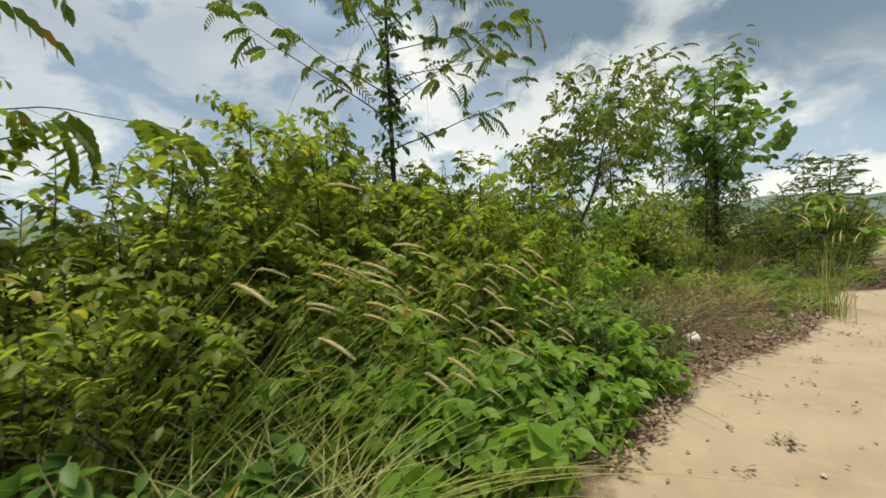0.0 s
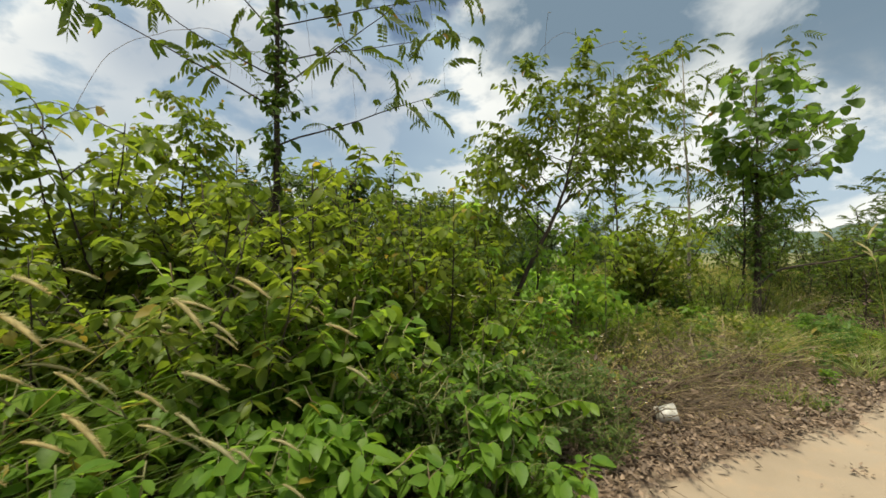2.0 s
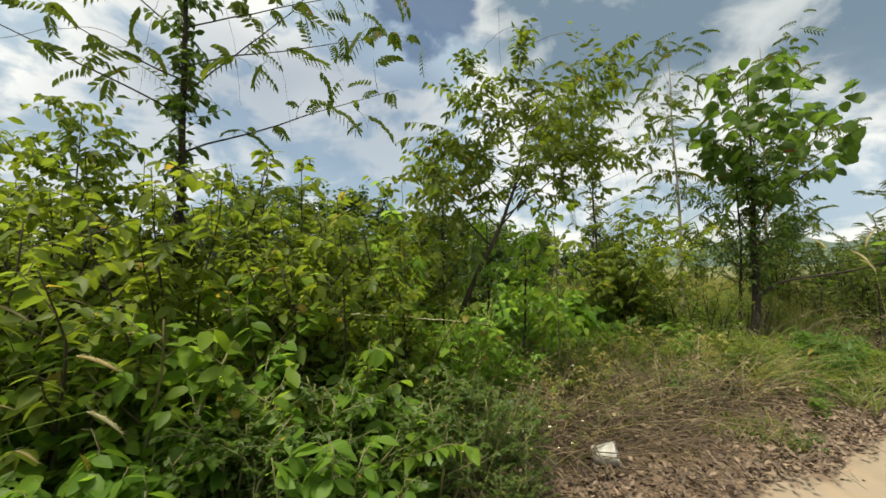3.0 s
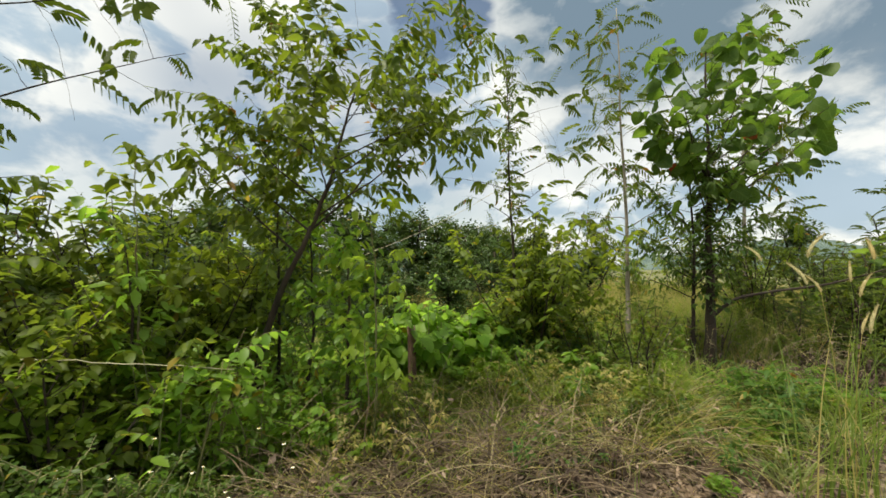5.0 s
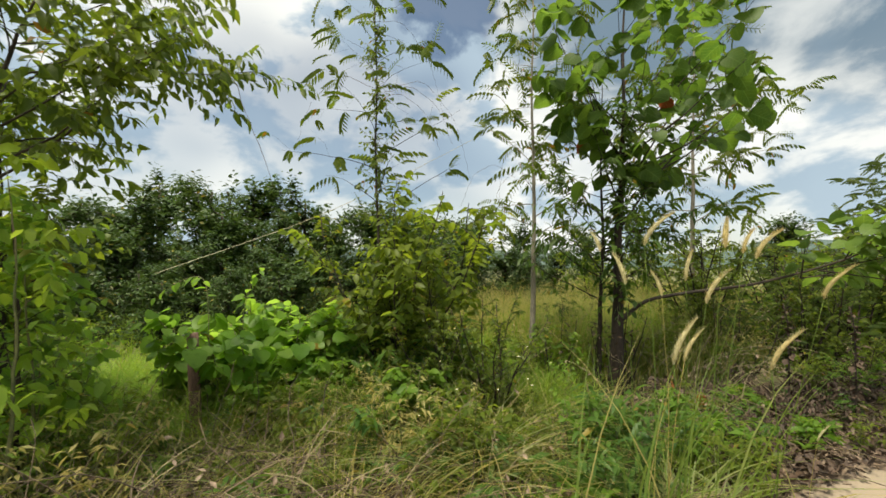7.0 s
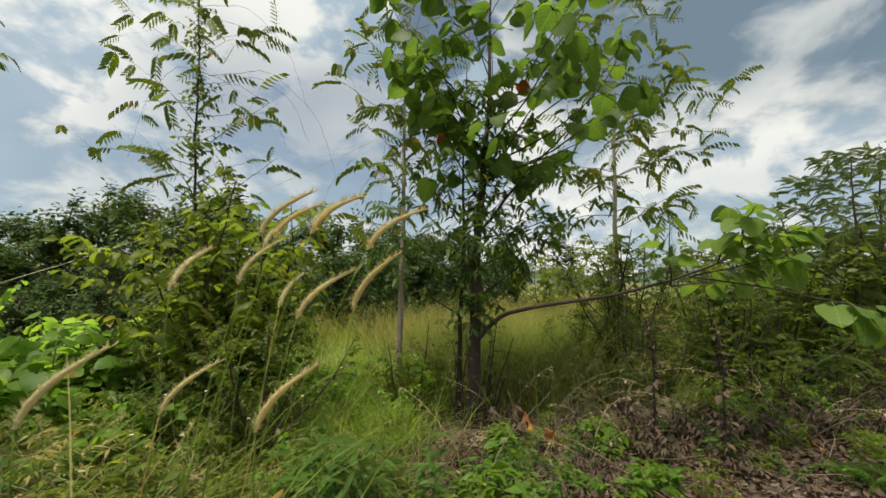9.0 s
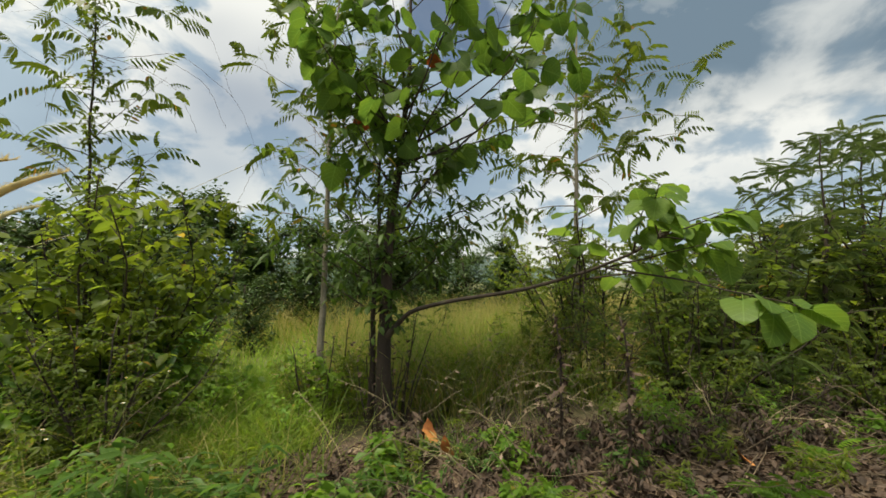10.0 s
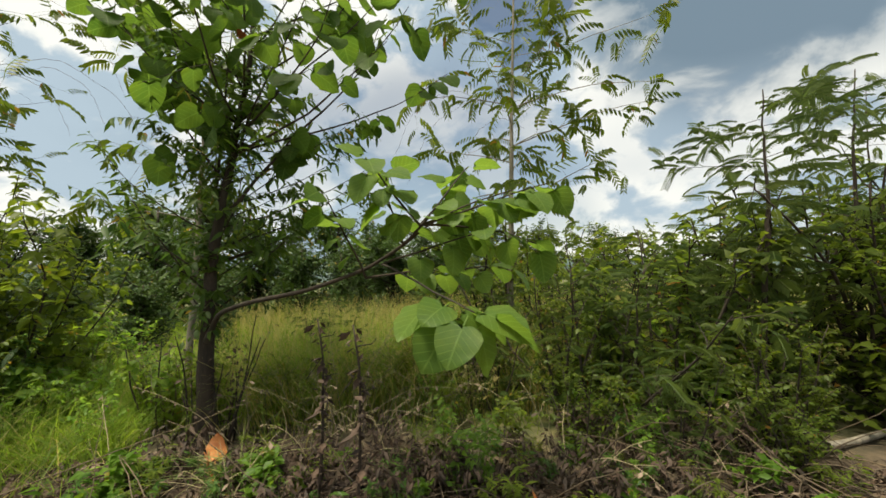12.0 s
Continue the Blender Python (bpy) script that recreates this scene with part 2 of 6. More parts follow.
def ground_mat():
    m = bpy.data.materials.new("ground_soil")
    m.use_nodes = True
    N = Nodes(m.node_tree)
    co = N.add("ShaderNodeTexCoord").outputs["Object"]
    xyz = N.add("ShaderNodeSeparateXYZ", {0: co})
    curve = N.add("ShaderNodeFloatCurve", {"Factor": 1.0, "Value": N.math("DIVIDE", N.math("ADD", xyz.outputs[0], 40.0), 100.0)})
    pts = curve.mapping.curves[0].points
    for k, (x, y) in enumerate(EDGE):
        if k < 2:
            pts[k].location = ((x + 40) / 100, y / 4)
        else:
            pts.new((x + 40) / 100, y / 4)
    for q in pts:
        q.handle_type = "VECTOR"
    curve.mapping.update()
    edge = N.math("MULTIPLY", curve.outputs[0], 4.0)
    rag = N.math("SUBTRACT", N.noise(co, 2.6, 6.0, 0.65), 0.5)
    off = N.math("ADD", N.math("SUBTRACT", xyz.outputs[1], edge), N.math("MULTIPLY", rag, 0.7))
    big, mid, fine = N.noise(co, 0.8, 4.0), N.noise(co, 5.0, 5.0), N.noise(co, 70.0, 4.0)
    sand = N.mix(N.ramp(big, 0.3, 0.7), (0.190, 0.148, 0.102), (0.242, 0.193, 0.138))
    sand = N.mix(N.math("MULTIPLY", N.ramp(mid, 0.5, 0.72), 0.5), sand, (0.28, 0.20, 0.125))
    sand = N.mix(N.math("MULTIPLY", N.ramp(fine, 0.60, 0.72), 0.45), sand, (0.21, 0.145, 0.09))
    soil = N.mix(N.ramp(mid, 0.35, 0.65), (0.06, 0.038, 0.024), (0.16, 0.108, 0.07))
    soil = N.mix(N.ramp(fine, 0.5, 0.7), soil, (0.15, 0.105, 0.07))
    soil = N.mix(N.math("MULTIPLY", N.ramp(N.noise(co, 1.6, 4.0), 0.42, 0.62), N.ramp(off, 0.2, 0.9)), soil, (0.034, 0.022, 0.015))
    field = N.mix(N.ramp(mid, 0.35, 0.65), (0.07, 0.085, 0.024), (0.15, 0.14, 0.05))
    col = N.mix(N.ramp(off, -0.06, 0.10), sand, soil)
    col = N.mix(N.ramp(off, 1.6, 3.2), col, field)
    col = N.mix(N.ramp(N.math("ADD", N.math("MULTIPLY", xyz.outputs[1], -1.0), N.math("MULTIPLY", rag, 1.2)), 3.4, 4.2), col, field)
    h = N.math("ADD", N.math("MULTIPLY", mid, 0.7), N.math("MULTIPLY", fine, 0.3))
    bm = N.add("ShaderNodeBump", {"Height": h, "Strength": 0.55, "Distance": 0.022})
    p = N.add("ShaderNodeBsdfPrincipled", {"Base Color": col, "Roughness": 0.92, "Normal": bm.outputs[0]})
    N.add("ShaderNodeOutputMaterial", {0: p.outputs[0]})
    return m


def hill_mat():
    m = bpy.data.materials.new("wooded_hill")
    m.use_nodes = True
    N = Nodes(m.node_tree)
    co = N.add("ShaderNodeTexCoord").outputs["Object"]
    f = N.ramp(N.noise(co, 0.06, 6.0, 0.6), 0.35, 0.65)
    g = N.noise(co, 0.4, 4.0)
    # distance haze is mixed into both greens as extra blue
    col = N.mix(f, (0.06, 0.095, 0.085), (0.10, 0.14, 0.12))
    bm = N.add("ShaderNodeBump", {"Height": g, "Strength": 0.9, "Distance": 4.0})
    p = N.add("ShaderNodeBsdfPrincipled", {"Base Color": col, "Roughness": 1.0, "Normal": bm.outputs[0]})
    N.add("ShaderNodeOutputMaterial", {0: p.outputs[0]})
    return m


# ---- mesh tools ----


class Bag:
    """Gathers vertices and triangles or quads for one mesh."""

    def __init__(self):
        self.v, self.f, self.n = [], [], 0

    def add(self, v, f):
        self.v.append(np.asarray(v, float).reshape(-1, 3))
        self.f.append(np.asarray(f, int) + self.n)
        self.n += len(self.v[-1])

    def mesh(self, name, mat, smooth=True):
        me = bpy.data.meshes.new(name)
        v = np.concatenate(self.v)
        sizes = np.concatenate([np.full(len(f), f.shape[1]) for f in self.f])
        loops = np.concatenate([f.ravel() for f in self.f])
        me.vertices.add(len(v))
        me.vertices.foreach_set("co", v.astype(np.float32).ravel())
        me.loops.add(len(loops))
        me.loops.foreach_set("vertex_index", loops.astype(np.int32))
        me.polygons.add(len(sizes))
        me.polygons.foreach_set("loop_start", (np.cumsum(sizes) - sizes).astype(np.int32))
        me.polygons.foreach_set("use_smooth", np.full(len(sizes), smooth))
        me.materials.append(mat)
        me.update(calc_edges=True)
        return me


def part(name, bag, mat, parent, label="", smooth=True):
    ob = new(name, bag.mesh(name, mat, smooth))
    ob.parent = parent
    if label:
        ob["label"] = label
    return ob


def thing(name, at, label, category, group="", kind=""):
    ob = new(name)
    ob.empty_display_size = 0.1
    ob.location = at
    return tagged(ob, label, category, group, kind)


def unit(v):
    v = np.asarray(v, float)
    return v / np.maximum(np.linalg.norm(v, axis=-1, keepdims=True), 1e-9)


def stamp(bag, shape, pos, ahead, up, size):
    """Many copies of a small shape: its y lies along ahead, its z along up."""
    v, f = shape
    pos, ahead, up = np.atleast_2d(pos), np.atleast_2d(ahead), np.atleast_2d(up)
    n = len(pos)
    if n == 0:
        return
    y = unit(ahead)
    x = unit(np.cross(y, up))
    z = np.cross(x, y)
    size = np.broadcast_to(np.asarray(size, float), (n,))
    w = v[None] * size[:, None, None]
    out = pos[:, None] + w[..., :1] * x[:, None] + w[..., 1:2] * y[:, None] + w[..., 2:] * z[:, None]
    faces = f[None] + (np.arange(n) * len(v))[:, None, None]
    bag.add(out.reshape(-1, 3), faces.reshape(-1, f.shape[1]))


def tube(bag, pts, r0, r1, sides=5, flare=0.0, power=1.0, close=True):
    """A tapered round stem along a line of points."""
    pts = np.asarray(pts, float)
    n = len(pts)
    d = unit(np.gradient(pts, axis=0))
    ref = np.where(np.abs(d[:, 2:]) > 0.92, np.array([[1.0, 0, 0]]), np.array([[0, 0, 1.0]]))
    ref = np.broadcast_to(ref[n // 2], (n, 3))
    x = unit(np.cross(d, ref))
    y = np.cross(d, x)
    t = np.linspace(0, 1, n)
    r = r0 + (r1 - r0) * t ** power + flare * np.exp(-t * n * 0.8)
    a = np.arange(sides) / sides * 2 * np.pi
    ring = x[:, None] * np.cos(a)[None, :, None] + y[:, None] * np.sin(a)[None, :, None]
    v = (pts[:, None] + ring * r[:, None, None]).reshape(-1, 3)
    k, j = np.meshgrid(np.arange(n - 1), np.arange(sides), indexing="ij")
    k, j = k.ravel(), j.ravel()
    q = np.stack([k * sides + j, k * sides + (j + 1) % sides, (k + 1) * sides + (j + 1) % sides, (k + 1) * sides + j], 1)
    base = bag.n
    bag.add(v, q)
    if close:
        top = np.stack([np.full(sides - 2, (n - 1) * sides), (n - 1) * sides + np.arange(1, sides - 1), (n - 1) * sides + np.arange(2, sides)], 1)
        bag.f.append(top + base)


def grow(rng, start, way, length, steps=7, wander=0.12, lift=0.0):
    """A wandering line; lift above 0 bends it up, below 0 lets it droop."""
    pts, d, step = [np.asarray(start, float)], unit(way), length / steps
    for k in range(steps):
        d = unit(d + rng.normal(0, wander, 3) + np.array([0, 0, lift]))
        pts.append(pts[-1] + d * step)
    return np.array(pts)


def along(pts, t):
    """Places and directions at shares t of a line."""
    pts = np.asarray(pts)
    t = np.clip(np.asarray(t, float), 0, 0.9999) * (len(pts) - 1)
    k = t.astype(int)
    f = (t - k)[..., None]
    return pts[k] * (1 - f) + pts[k + 1] * f, unit(pts[k + 1] - pts[k])


# ---- leaf shapes, one unit long along y ----


def blade(width=0.5, stations=(0.25, 0.55, 0.82), profile=(0.85, 1.0, 0.55), fold=0.12, droop=0.25, wave=0.0):
    v = [(0, 0, 0)]
    for k, (s, p) in enumerate(zip(stations, profile)):
        z = -droop * s * s
        w = 0.5 * width * p
        side = wave * (1 if k % 2 else -1)
        v += [(-w, s, z + fold * p * width + side), (0, s, z), (w, s, z + fold * p * width - side)]
    v.append((0, 1, -droop))
    f, n = [(0, 2, 1), (0, 3, 2)], len(stations)
    for k in range(n - 1):
        a, b = 1 + 3 * k, 4 + 3 * k
        f += [(a, a + 1, b + 1), (a, b + 1, b), (a + 1, a + 2, b + 2), (a + 1, b + 2, b + 1)]
    a, tip = 1 + 3 * (n - 1), 1 + 3 * n
    f += [(a, a + 1, tip), (a + 1, a + 2, tip)]
    return np.array(v, float), np.array(f, int)


def heart(width=0.95, fold=0.06, droop=0.3):
    """Broad heart-shaped leaf with a wavy margin and a short stalk."""
    rim = [(0.0, 0.16), (0.20, 0.06), (0.40, 0.14), (0.50, 0.32), (0.47, 0.52), (0.40, 0.70), (0.24, 0.86), (0.0, 1.0)]
    v, f = [], []
    for k, (x, y) in enumerate(rim):
        z = -droop * y * y + fold * abs(x) * 2 + (0.018 if k % 2 else -0.018) * (0 < k < 7)
        v += [(-x * width, y, z), (0, y * 0.96 + 0.02, -droop * y * y), (x * width, y, z)]
    for k in range(len(rim) - 1):
        a, b = 3 * k, 3 * k + 3
        f += [(a, a + 1, b + 1), (a, b + 1, b), (a + 1, a + 2, b + 2), (a + 1, b + 2, b + 1)]
    n = len(v)
    v += [(-0.012, -0.18, 0.03), (0.012, -0.18, 0.03), (0.012, 0.2, -0.02), (-0.012, 0.2, -0.02)]
    f += [(n, n + 1, n + 2), (n, n + 2, n + 3)]
    return np.array(v, float), np.array(f, int)


def feather(pairs=7, leaflet=0.34, hang=0.55, width=0.34, droop=0.35):
    """Pinnate leaf: a drooping midrib with paired hanging leaflets."""
    v, f = [], []

    def rib(s):
        return np.array([0, s, 0.10 * math.sin(s * 3.0) - droop * s * s])

    for k in range(5):
        a, b = rib(k / 5), rib((k + 1) / 5)
        n = len(v)
        w = 0.012
        v += [a + (-w, 0, 0), a + (w, 0, 0), b + (w, 0, 0), b + (-w, 0, 0)]
        f += [(n, n + 1, n + 2), (n, n + 2, n + 3)]
    spots = [(0.22 + 0.74 * k / (pairs - 1), s) for k in range(pairs) for s in (-1, 1)] + [(1.0, 0)]
    for k, (s, side) in enumerate(spots):
        root = rib(s)
        ahead = unit(np.array([side * 0.85, 0.5 if side else 1.0, -hang * (0.8 + 0.4 * ((k * 7) % 5) / 5)]))
        cross = unit(np.cross(ahead, (0.3 * side, -1.0, 0.2) if side else (1, 0, 0)))
        L = leaflet * (1.0 - 0.25 * abs(s - 0.55))
        n = len(v)
        w = 0.5 * width * L
        v += [root, root + ahead * 0.35 * L - cross * w, root + ahead * 0.35 * L + cross * w,
              root + ahead * 0.72 * L - cross * w * 0.8 + (0, 0, -0.02), root + ahead * 0.72 * L + cross * w * 0.8 + (0, 0, -0.02), root + ahead * L + (0, 0, -0.05)]
        f += [(n, n + 1, n + 2), (n + 1, n + 3, n + 4), (n + 1, n + 4, n + 2), (n + 3, n + 5, n + 4)]
    return np.array(v, float), np.array(f, int)


def plume_shape(bend=0.30, core=0.050):
    """Bristly seed spike, bent over."""
    rng = np.random.default_rng(5)
    s = np.linspace(0, 1, 9)
    line = np.stack([0 * s, s, -bend * s * s], 1)
    r = core * np.sin(np.pi * np.clip(s * 0.93 + 0.07, 0, 1)) ** 0.6
    a = np.arange(6) / 6 * 2 * np.pi
    ring = np.stack([np.cos(a), 0 * a, np.sin(a)], 1)
    vv = (line[:, None] + ring[None] * r[:, None, None]).reshape(-1, 3)
    q = []
    for k in range(8):
        for j in range(6):
            q += [(k * 6 + j, k * 6 + (j + 1) % 6, (k + 1) * 6 + (j + 1) % 6), (k * 6 + j, (k + 1) * 6 + (j + 1) % 6, (k + 1) * 6 + j)]
    v, f = [vv], [np.array(q)]
    n = 240
    t = rng.uniform(0.02, 0.99, n)
    ang = rng.uniform(0, 2 * np.pi, n)
    root = np.stack([0 * t, t, -bend * t * t], 1)
    out = np.stack([np.cos(ang), 0 * ang, np.sin(ang)], 1)
    side = np.stack([-np.sin(ang), 0 * ang, np.cos(ang)], 1)
    L = rng.uniform(0.07, 0.13, n)[:, None] * (1.1 - 0.5 * t[:, None])
    tip = root + out * L + np.array([0, 0.10, 0]) * rng.uniform(0.4, 1.2, (n, 1))
    tri = np.stack([root - side * 0.010, root + side * 0.010, tip], 1).reshape(-1, 3)
    v.append(tri)
    f.append(np.arange(n * 3).reshape(-1, 3) + len(vv))
    return np.concatenate(v), np.concatenate(f)


OVATE = blade(0.52)
OVATE_LIGHT = blade(0.5, (0.35, 0.72), (1.0, 0.8), 0.14, 0.3)
LANCE = blade(0.26, (0.3, 0.7), (1.0, 0.75), 0.12, 0.35)
OVATE_FOUR = blade(0.55, (0.42,), (1.0,), 0.14, 0.3)
LANCE_FOUR = blade(0.28, (0.42,), (1.0,), 0.12, 0.35)
TINY = blade(0.6, (0.5,), (1.0,), 0.1, 0.15)
ROUND = heart()
FEATHER = feather(7, 0.36, 0.8, 0.34, 0.26)
COMB = feather(6, 0.33, 1.0, 0.40, 0.28)
COMB_LONG = feather(6, 0.31, 1.0, 0.40, 0.26)
FROND = feather(12, 0.21, 0.45, 0.32, 0.10)
OVATE_HANGING = blade(0.42, (0.35, 0.72), (1.0, 0.72), 0.16, 0.4)
SPIKE, SPIKE_BENT = plume_shape(), plume_shape(0.62, 0.052)
CURL = blade(0.5, (0.5,), (1.0,), 0.3, -0.35)


def put_leaves(bag, shape, rng, line, count, size, t0=0.1, out=0.9, sag=0.25, tilt=0.4, spread=0.0):
    """Leaves set alternately along a twig."""
    if count < 1:
        return
    t = t0 + (1 - t0) * (np.arange(count) + rng.uniform(0.2, 0.8, count)) / count
    p, d = along(line, t)
    side = unit(np.cross(d, np.array([0, 0, 1.0])) + 1e-6)
    flip = np.where(np.arange(count) % 2 == 0, 1.0, -1.0)[:, None]
    ahead = d * 0.5 + side * flip * out + rng.normal(0, 0.3, (count, 3)) + np.array([0, 0, -sag])
    up = np.array([0, 0, 1.0]) + rng.normal(0, tilt, (count, 3))
    if spread:
        p = p + rng.normal(0, spread, p.shape)
    stamp(bag, shape, p, ahead, up, size * rng.uniform(0.6, 1.2, count))


def loose_leaves(bag, shape, mat, root):
    """Each leaf in the bag as an object of its own, all on one shared mesh."""
    one = Bag()
    one.add(*shape)
    me = one.mesh("leaf", mat)
    v0 = shape[0]
    inv = np.linalg.pinv(np.hstack([v0, np.ones((len(v0), 1))]))
    for block in bag.v:
        for v in block.reshape(-1, len(v0), 3):
            fit = inv @ v
            ob = new("leaf", me)
            ob.parent = root
            ob.matrix_basis = Matrix.Translation(fit[3]) @ Matrix(fit[:3].tolist()).transposed().to_4x4()


def shrub(name, label, category, height, width, stems, shape, size, leaf, wood, seed, twigs=9, per_twig=9, group="", sag=0.25, t_low=0.08, lean=(0, 0), leaf_name="foliage", thick=0.011, pieces=0, small=0):
    """A many-stemmed bush that stands at the origin."""
    rng = np.random.default_rng(seed)
    root = thing(name, (0, 0, 0), label, category, group)
    leaves, fine_wood = Bag(), Bag()
    for s in range(stems):
        a = s * 2.4 + rng.uniform(-0.4, 0.4)
        tilt = rng.uniform(0.15, 1.0) * width / max(height, 0.1) * 0.8
        way = np.array([math.cos(a) * tilt + lean[0], math.sin(a) * tilt + lean[1], 1.0])
        h = height * rng.uniform(0.72, 1.0)
        foot = np.array([math.cos(a), math.sin(a), 0]) * rng.uniform(0.02, 0.10) * width
        foot[2] = -0.03
        stem = grow(rng, foot, way, h * np.linalg.norm(way) * 0.92, 9, 0.10, 0.02)
        wood_bag = Bag()
        r = thick * (0.6 + 0.5 * height)
        tube(wood_bag, stem, r, r * 0.25, 5)
        for k in range(twigs):
            t = t_low + (0.98 - t_low) * (k + rng.uniform(0, 0.9)) / twigs
            p, d = along(stem, t)
            az = rng.uniform(0, 2 * np.pi)
            w2 = d * 0.5 + np.array([math.cos(az), math.sin(az), rng.uniform(0.0, 0.6)])
            L = rng.uniform(0.5, 1.0) * width * 0.62 * (1.1 - 0.55 * t)
            twig = grow(rng, p, w2, L, 4, 0.16, -0.03)
            tube(fine_wood, twig, r * 0.35, r * 0.12, 3, close=False)
            put_leaves(leaves, shape, rng, twig, per_twig, size, 0.12, sag=sag)
        put_leaves(leaves, shape, rng, stem[-4:], max(4, per_twig), size * 0.85, 0.05, sag=sag)
        if small:
            fine_wood.v += wood_bag.v
            fine_wood.f += [f + fine_wood.n for f in wood_bag.f]
            fine_wood.n += wood_bag.n
        else:
            part("stem", wood_bag, wood, root)
    tagged(part("brushwood", fine_wood, wood, root), kind="stuff")
    if pieces:
        loose_leaves(leaves, shape, leaf, root)
    else:
        part(leaf_name, leaves, leaf, root)
    return root


def tree(name, label, category, trunk, r0, limbs, shape, size, leaf, wood, seed, twigs=7, per_twig=6, twig_len=0.45, sag=0.35, limb_r=0.4, group="", limb_lift=0.05, twig_lift=-0.05, vine=None, tilt=0.4, out=0.9, on_limb=0, pieces=0):
    """A tree: trunk along given points; limbs as (share of trunk, azimuth, elevation, length) in degrees and metres."""
    rng = np.random.default_rng(seed)
    base = np.array(trunk[0], float)
    root = thing(name, base, label, category, group)
    pts = np.array(trunk, float) - base
    t = np.linspace(0, 1, 26)
    line = np.stack([np.interp(t * (len(pts) - 1), np.arange(len(pts)), pts[:, k]) for k in range(3)], 1)
    for _ in range(2):
        line[1:-1] = 0.25 * line[:-2] + 0.5 * line[1:-1] + 0.25 * line[2:]
    line[1:, :2] += np.cumsum(rng.normal(0, 0.006, (25, 2)), axis=0)
    line[0, 2] -= 0.06
    bag = Bag()
    tube(bag, line, r0, r0 * 0.14, 8, r0 * 0.6)
    part("trunk", bag, wood, root)
    tw_bag = Bag()
    for s, az, el, L in limbs:
        leaves = Bag()
        p, d = along(line, s)
        a, e = radians(az), radians(el)
        limb = grow(rng, p, (math.cos(a) * math.cos(e), math.sin(a) * math.cos(e), math.sin(e)), L, 10, 0.07, limb_lift)
        lb = Bag()
        r = r0 * (1 - 0.86 * s) * limb_r * (0.6 + 0.4 * min(L, 1.5))
        tube(lb, limb, r, r * 0.2, 5)
        for k in range(twigs):
            u = 0.18 + 0.8 * (k + rng.uniform(0, 0.9)) / twigs
            q, dd = along(limb, u)
            w2 = dd * 0.6 + rng.normal(0, 0.55, 3)
            twig = grow(rng, q, w2, twig_len * rng.uniform(0.5, 1.2), 5, 0.14, twig_lift)
            tube(tw_bag, twig, r * 0.3, r * 0.1, 3, close=False)
            put_leaves(leaves, shape, rng, twig, per_twig, size, 0.15, sag=sag, tilt=tilt, out=out)
        put_leaves(leaves, shape, rng, limb[-4:], per_twig, size, 0.1, sag=sag, tilt=tilt, out=out)
        put_leaves(leaves, shape, rng, limb, on_limb, size, 0.2, sag=sag, tilt=tilt, out=out)
        bough = part("limb", lb, wood, root)
        if pieces:
            loose_leaves(leaves, shape, leaf, bough)
        else:
            part("foliage", leaves, leaf, bough)
    tagged(part("brushwood", tw_bag, wood, root), kind="stuff")
    if vine:
        lo, hi, n, vshape, vsize, vmat, wide = vine
        vb = Bag()
        i0, i1 = int(lo * 25), int(hi * 25)
        tb = Bag()
        for k in range(n // 6):
            p, d = along(line[i0:i1 + 1], rng.uniform(0, 1))
            tw = grow(rng, p, rng.normal(0, 1, 3) + np.array([0, 0, 0.3]), wide * rng.uniform(0.7, 2.6), 4, 0.15)
            tube(tb, tw, 0.004, 0.0015, 3, close=False)
            put_leaves(vb, vshape, rng, tw, 6, vsize, 0.1, sag=0.5)
        tagged(part("climber_wood", tb, STEM_GREEN, root), kind="stuff")
        tagged(part("climber", vb, vmat, root, "small-leaved climber wound round the trunk"), kind="stuff")
    return root


def spread_limbs(rng, n, lo, hi, length, el=(15, 55), az0=0.0):
    """n limbs round the trunk between shares lo and hi."""
    return [(lo + (hi - lo) * (k + rng.uniform(0, 0.8)) / n, az0 + k * 137.5 + rng.uniform(-20, 20), rng.uniform(*el), length * rng.uniform(0.65, 1.1) * (1.0 - 0.35 * k / n)) for k in range(n)]


def blades(bag, rng, foot, height, width, lean, bend, az=None, steps=4):
    """Grass blades as arching tapered strips."""
    n = len(foot)
    az = rng.uniform(0, 2 * np.pi, n) if az is None else az
    d = np.stack([np.cos(az), np.sin(az), 0 * az], 1)
    c = np.stack([-np.sin(az), np.cos(az), 0 * az], 1)
    twist = rng.uniform(0, np.pi, n)
    c = c * np.cos(twist)[:, None] + d * np.sin(twist)[:, None]
    height, width = np.broadcast_to(height, (n,)), np.broadcast_to(width, (n,))
    lean, bend = np.broadcast_to(lean, (n,)), np.broadcast_to(bend, (n,))
    rows = []
    for k in range(steps + 1):
        s = k / steps
        off = (lean * s + bend * s ** 2.5) * height
        z = height * (s - 0.35 * np.clip(bend, 0, 2) * s ** 3)
        p = foot + d * off[:, None] + np.stack([0 * z, 0 * z, z], 1)
        w = (width * (1 - 0.9 * s) * 0.5)[:, None]
        rows += [p - c * w, p + c * w]
    v = np.stack(rows, 1)
    m = 2 * (steps + 1)
    f = np.array([(2 * k, 2 * k + 1, 2 * k + 3, 2 * k + 2) for k in range(steps)])
    faces = f[None] + (np.arange(n) * m)[:, None, None]
    bag.add(v.reshape(-1, 3), faces.reshape(-1, 4))


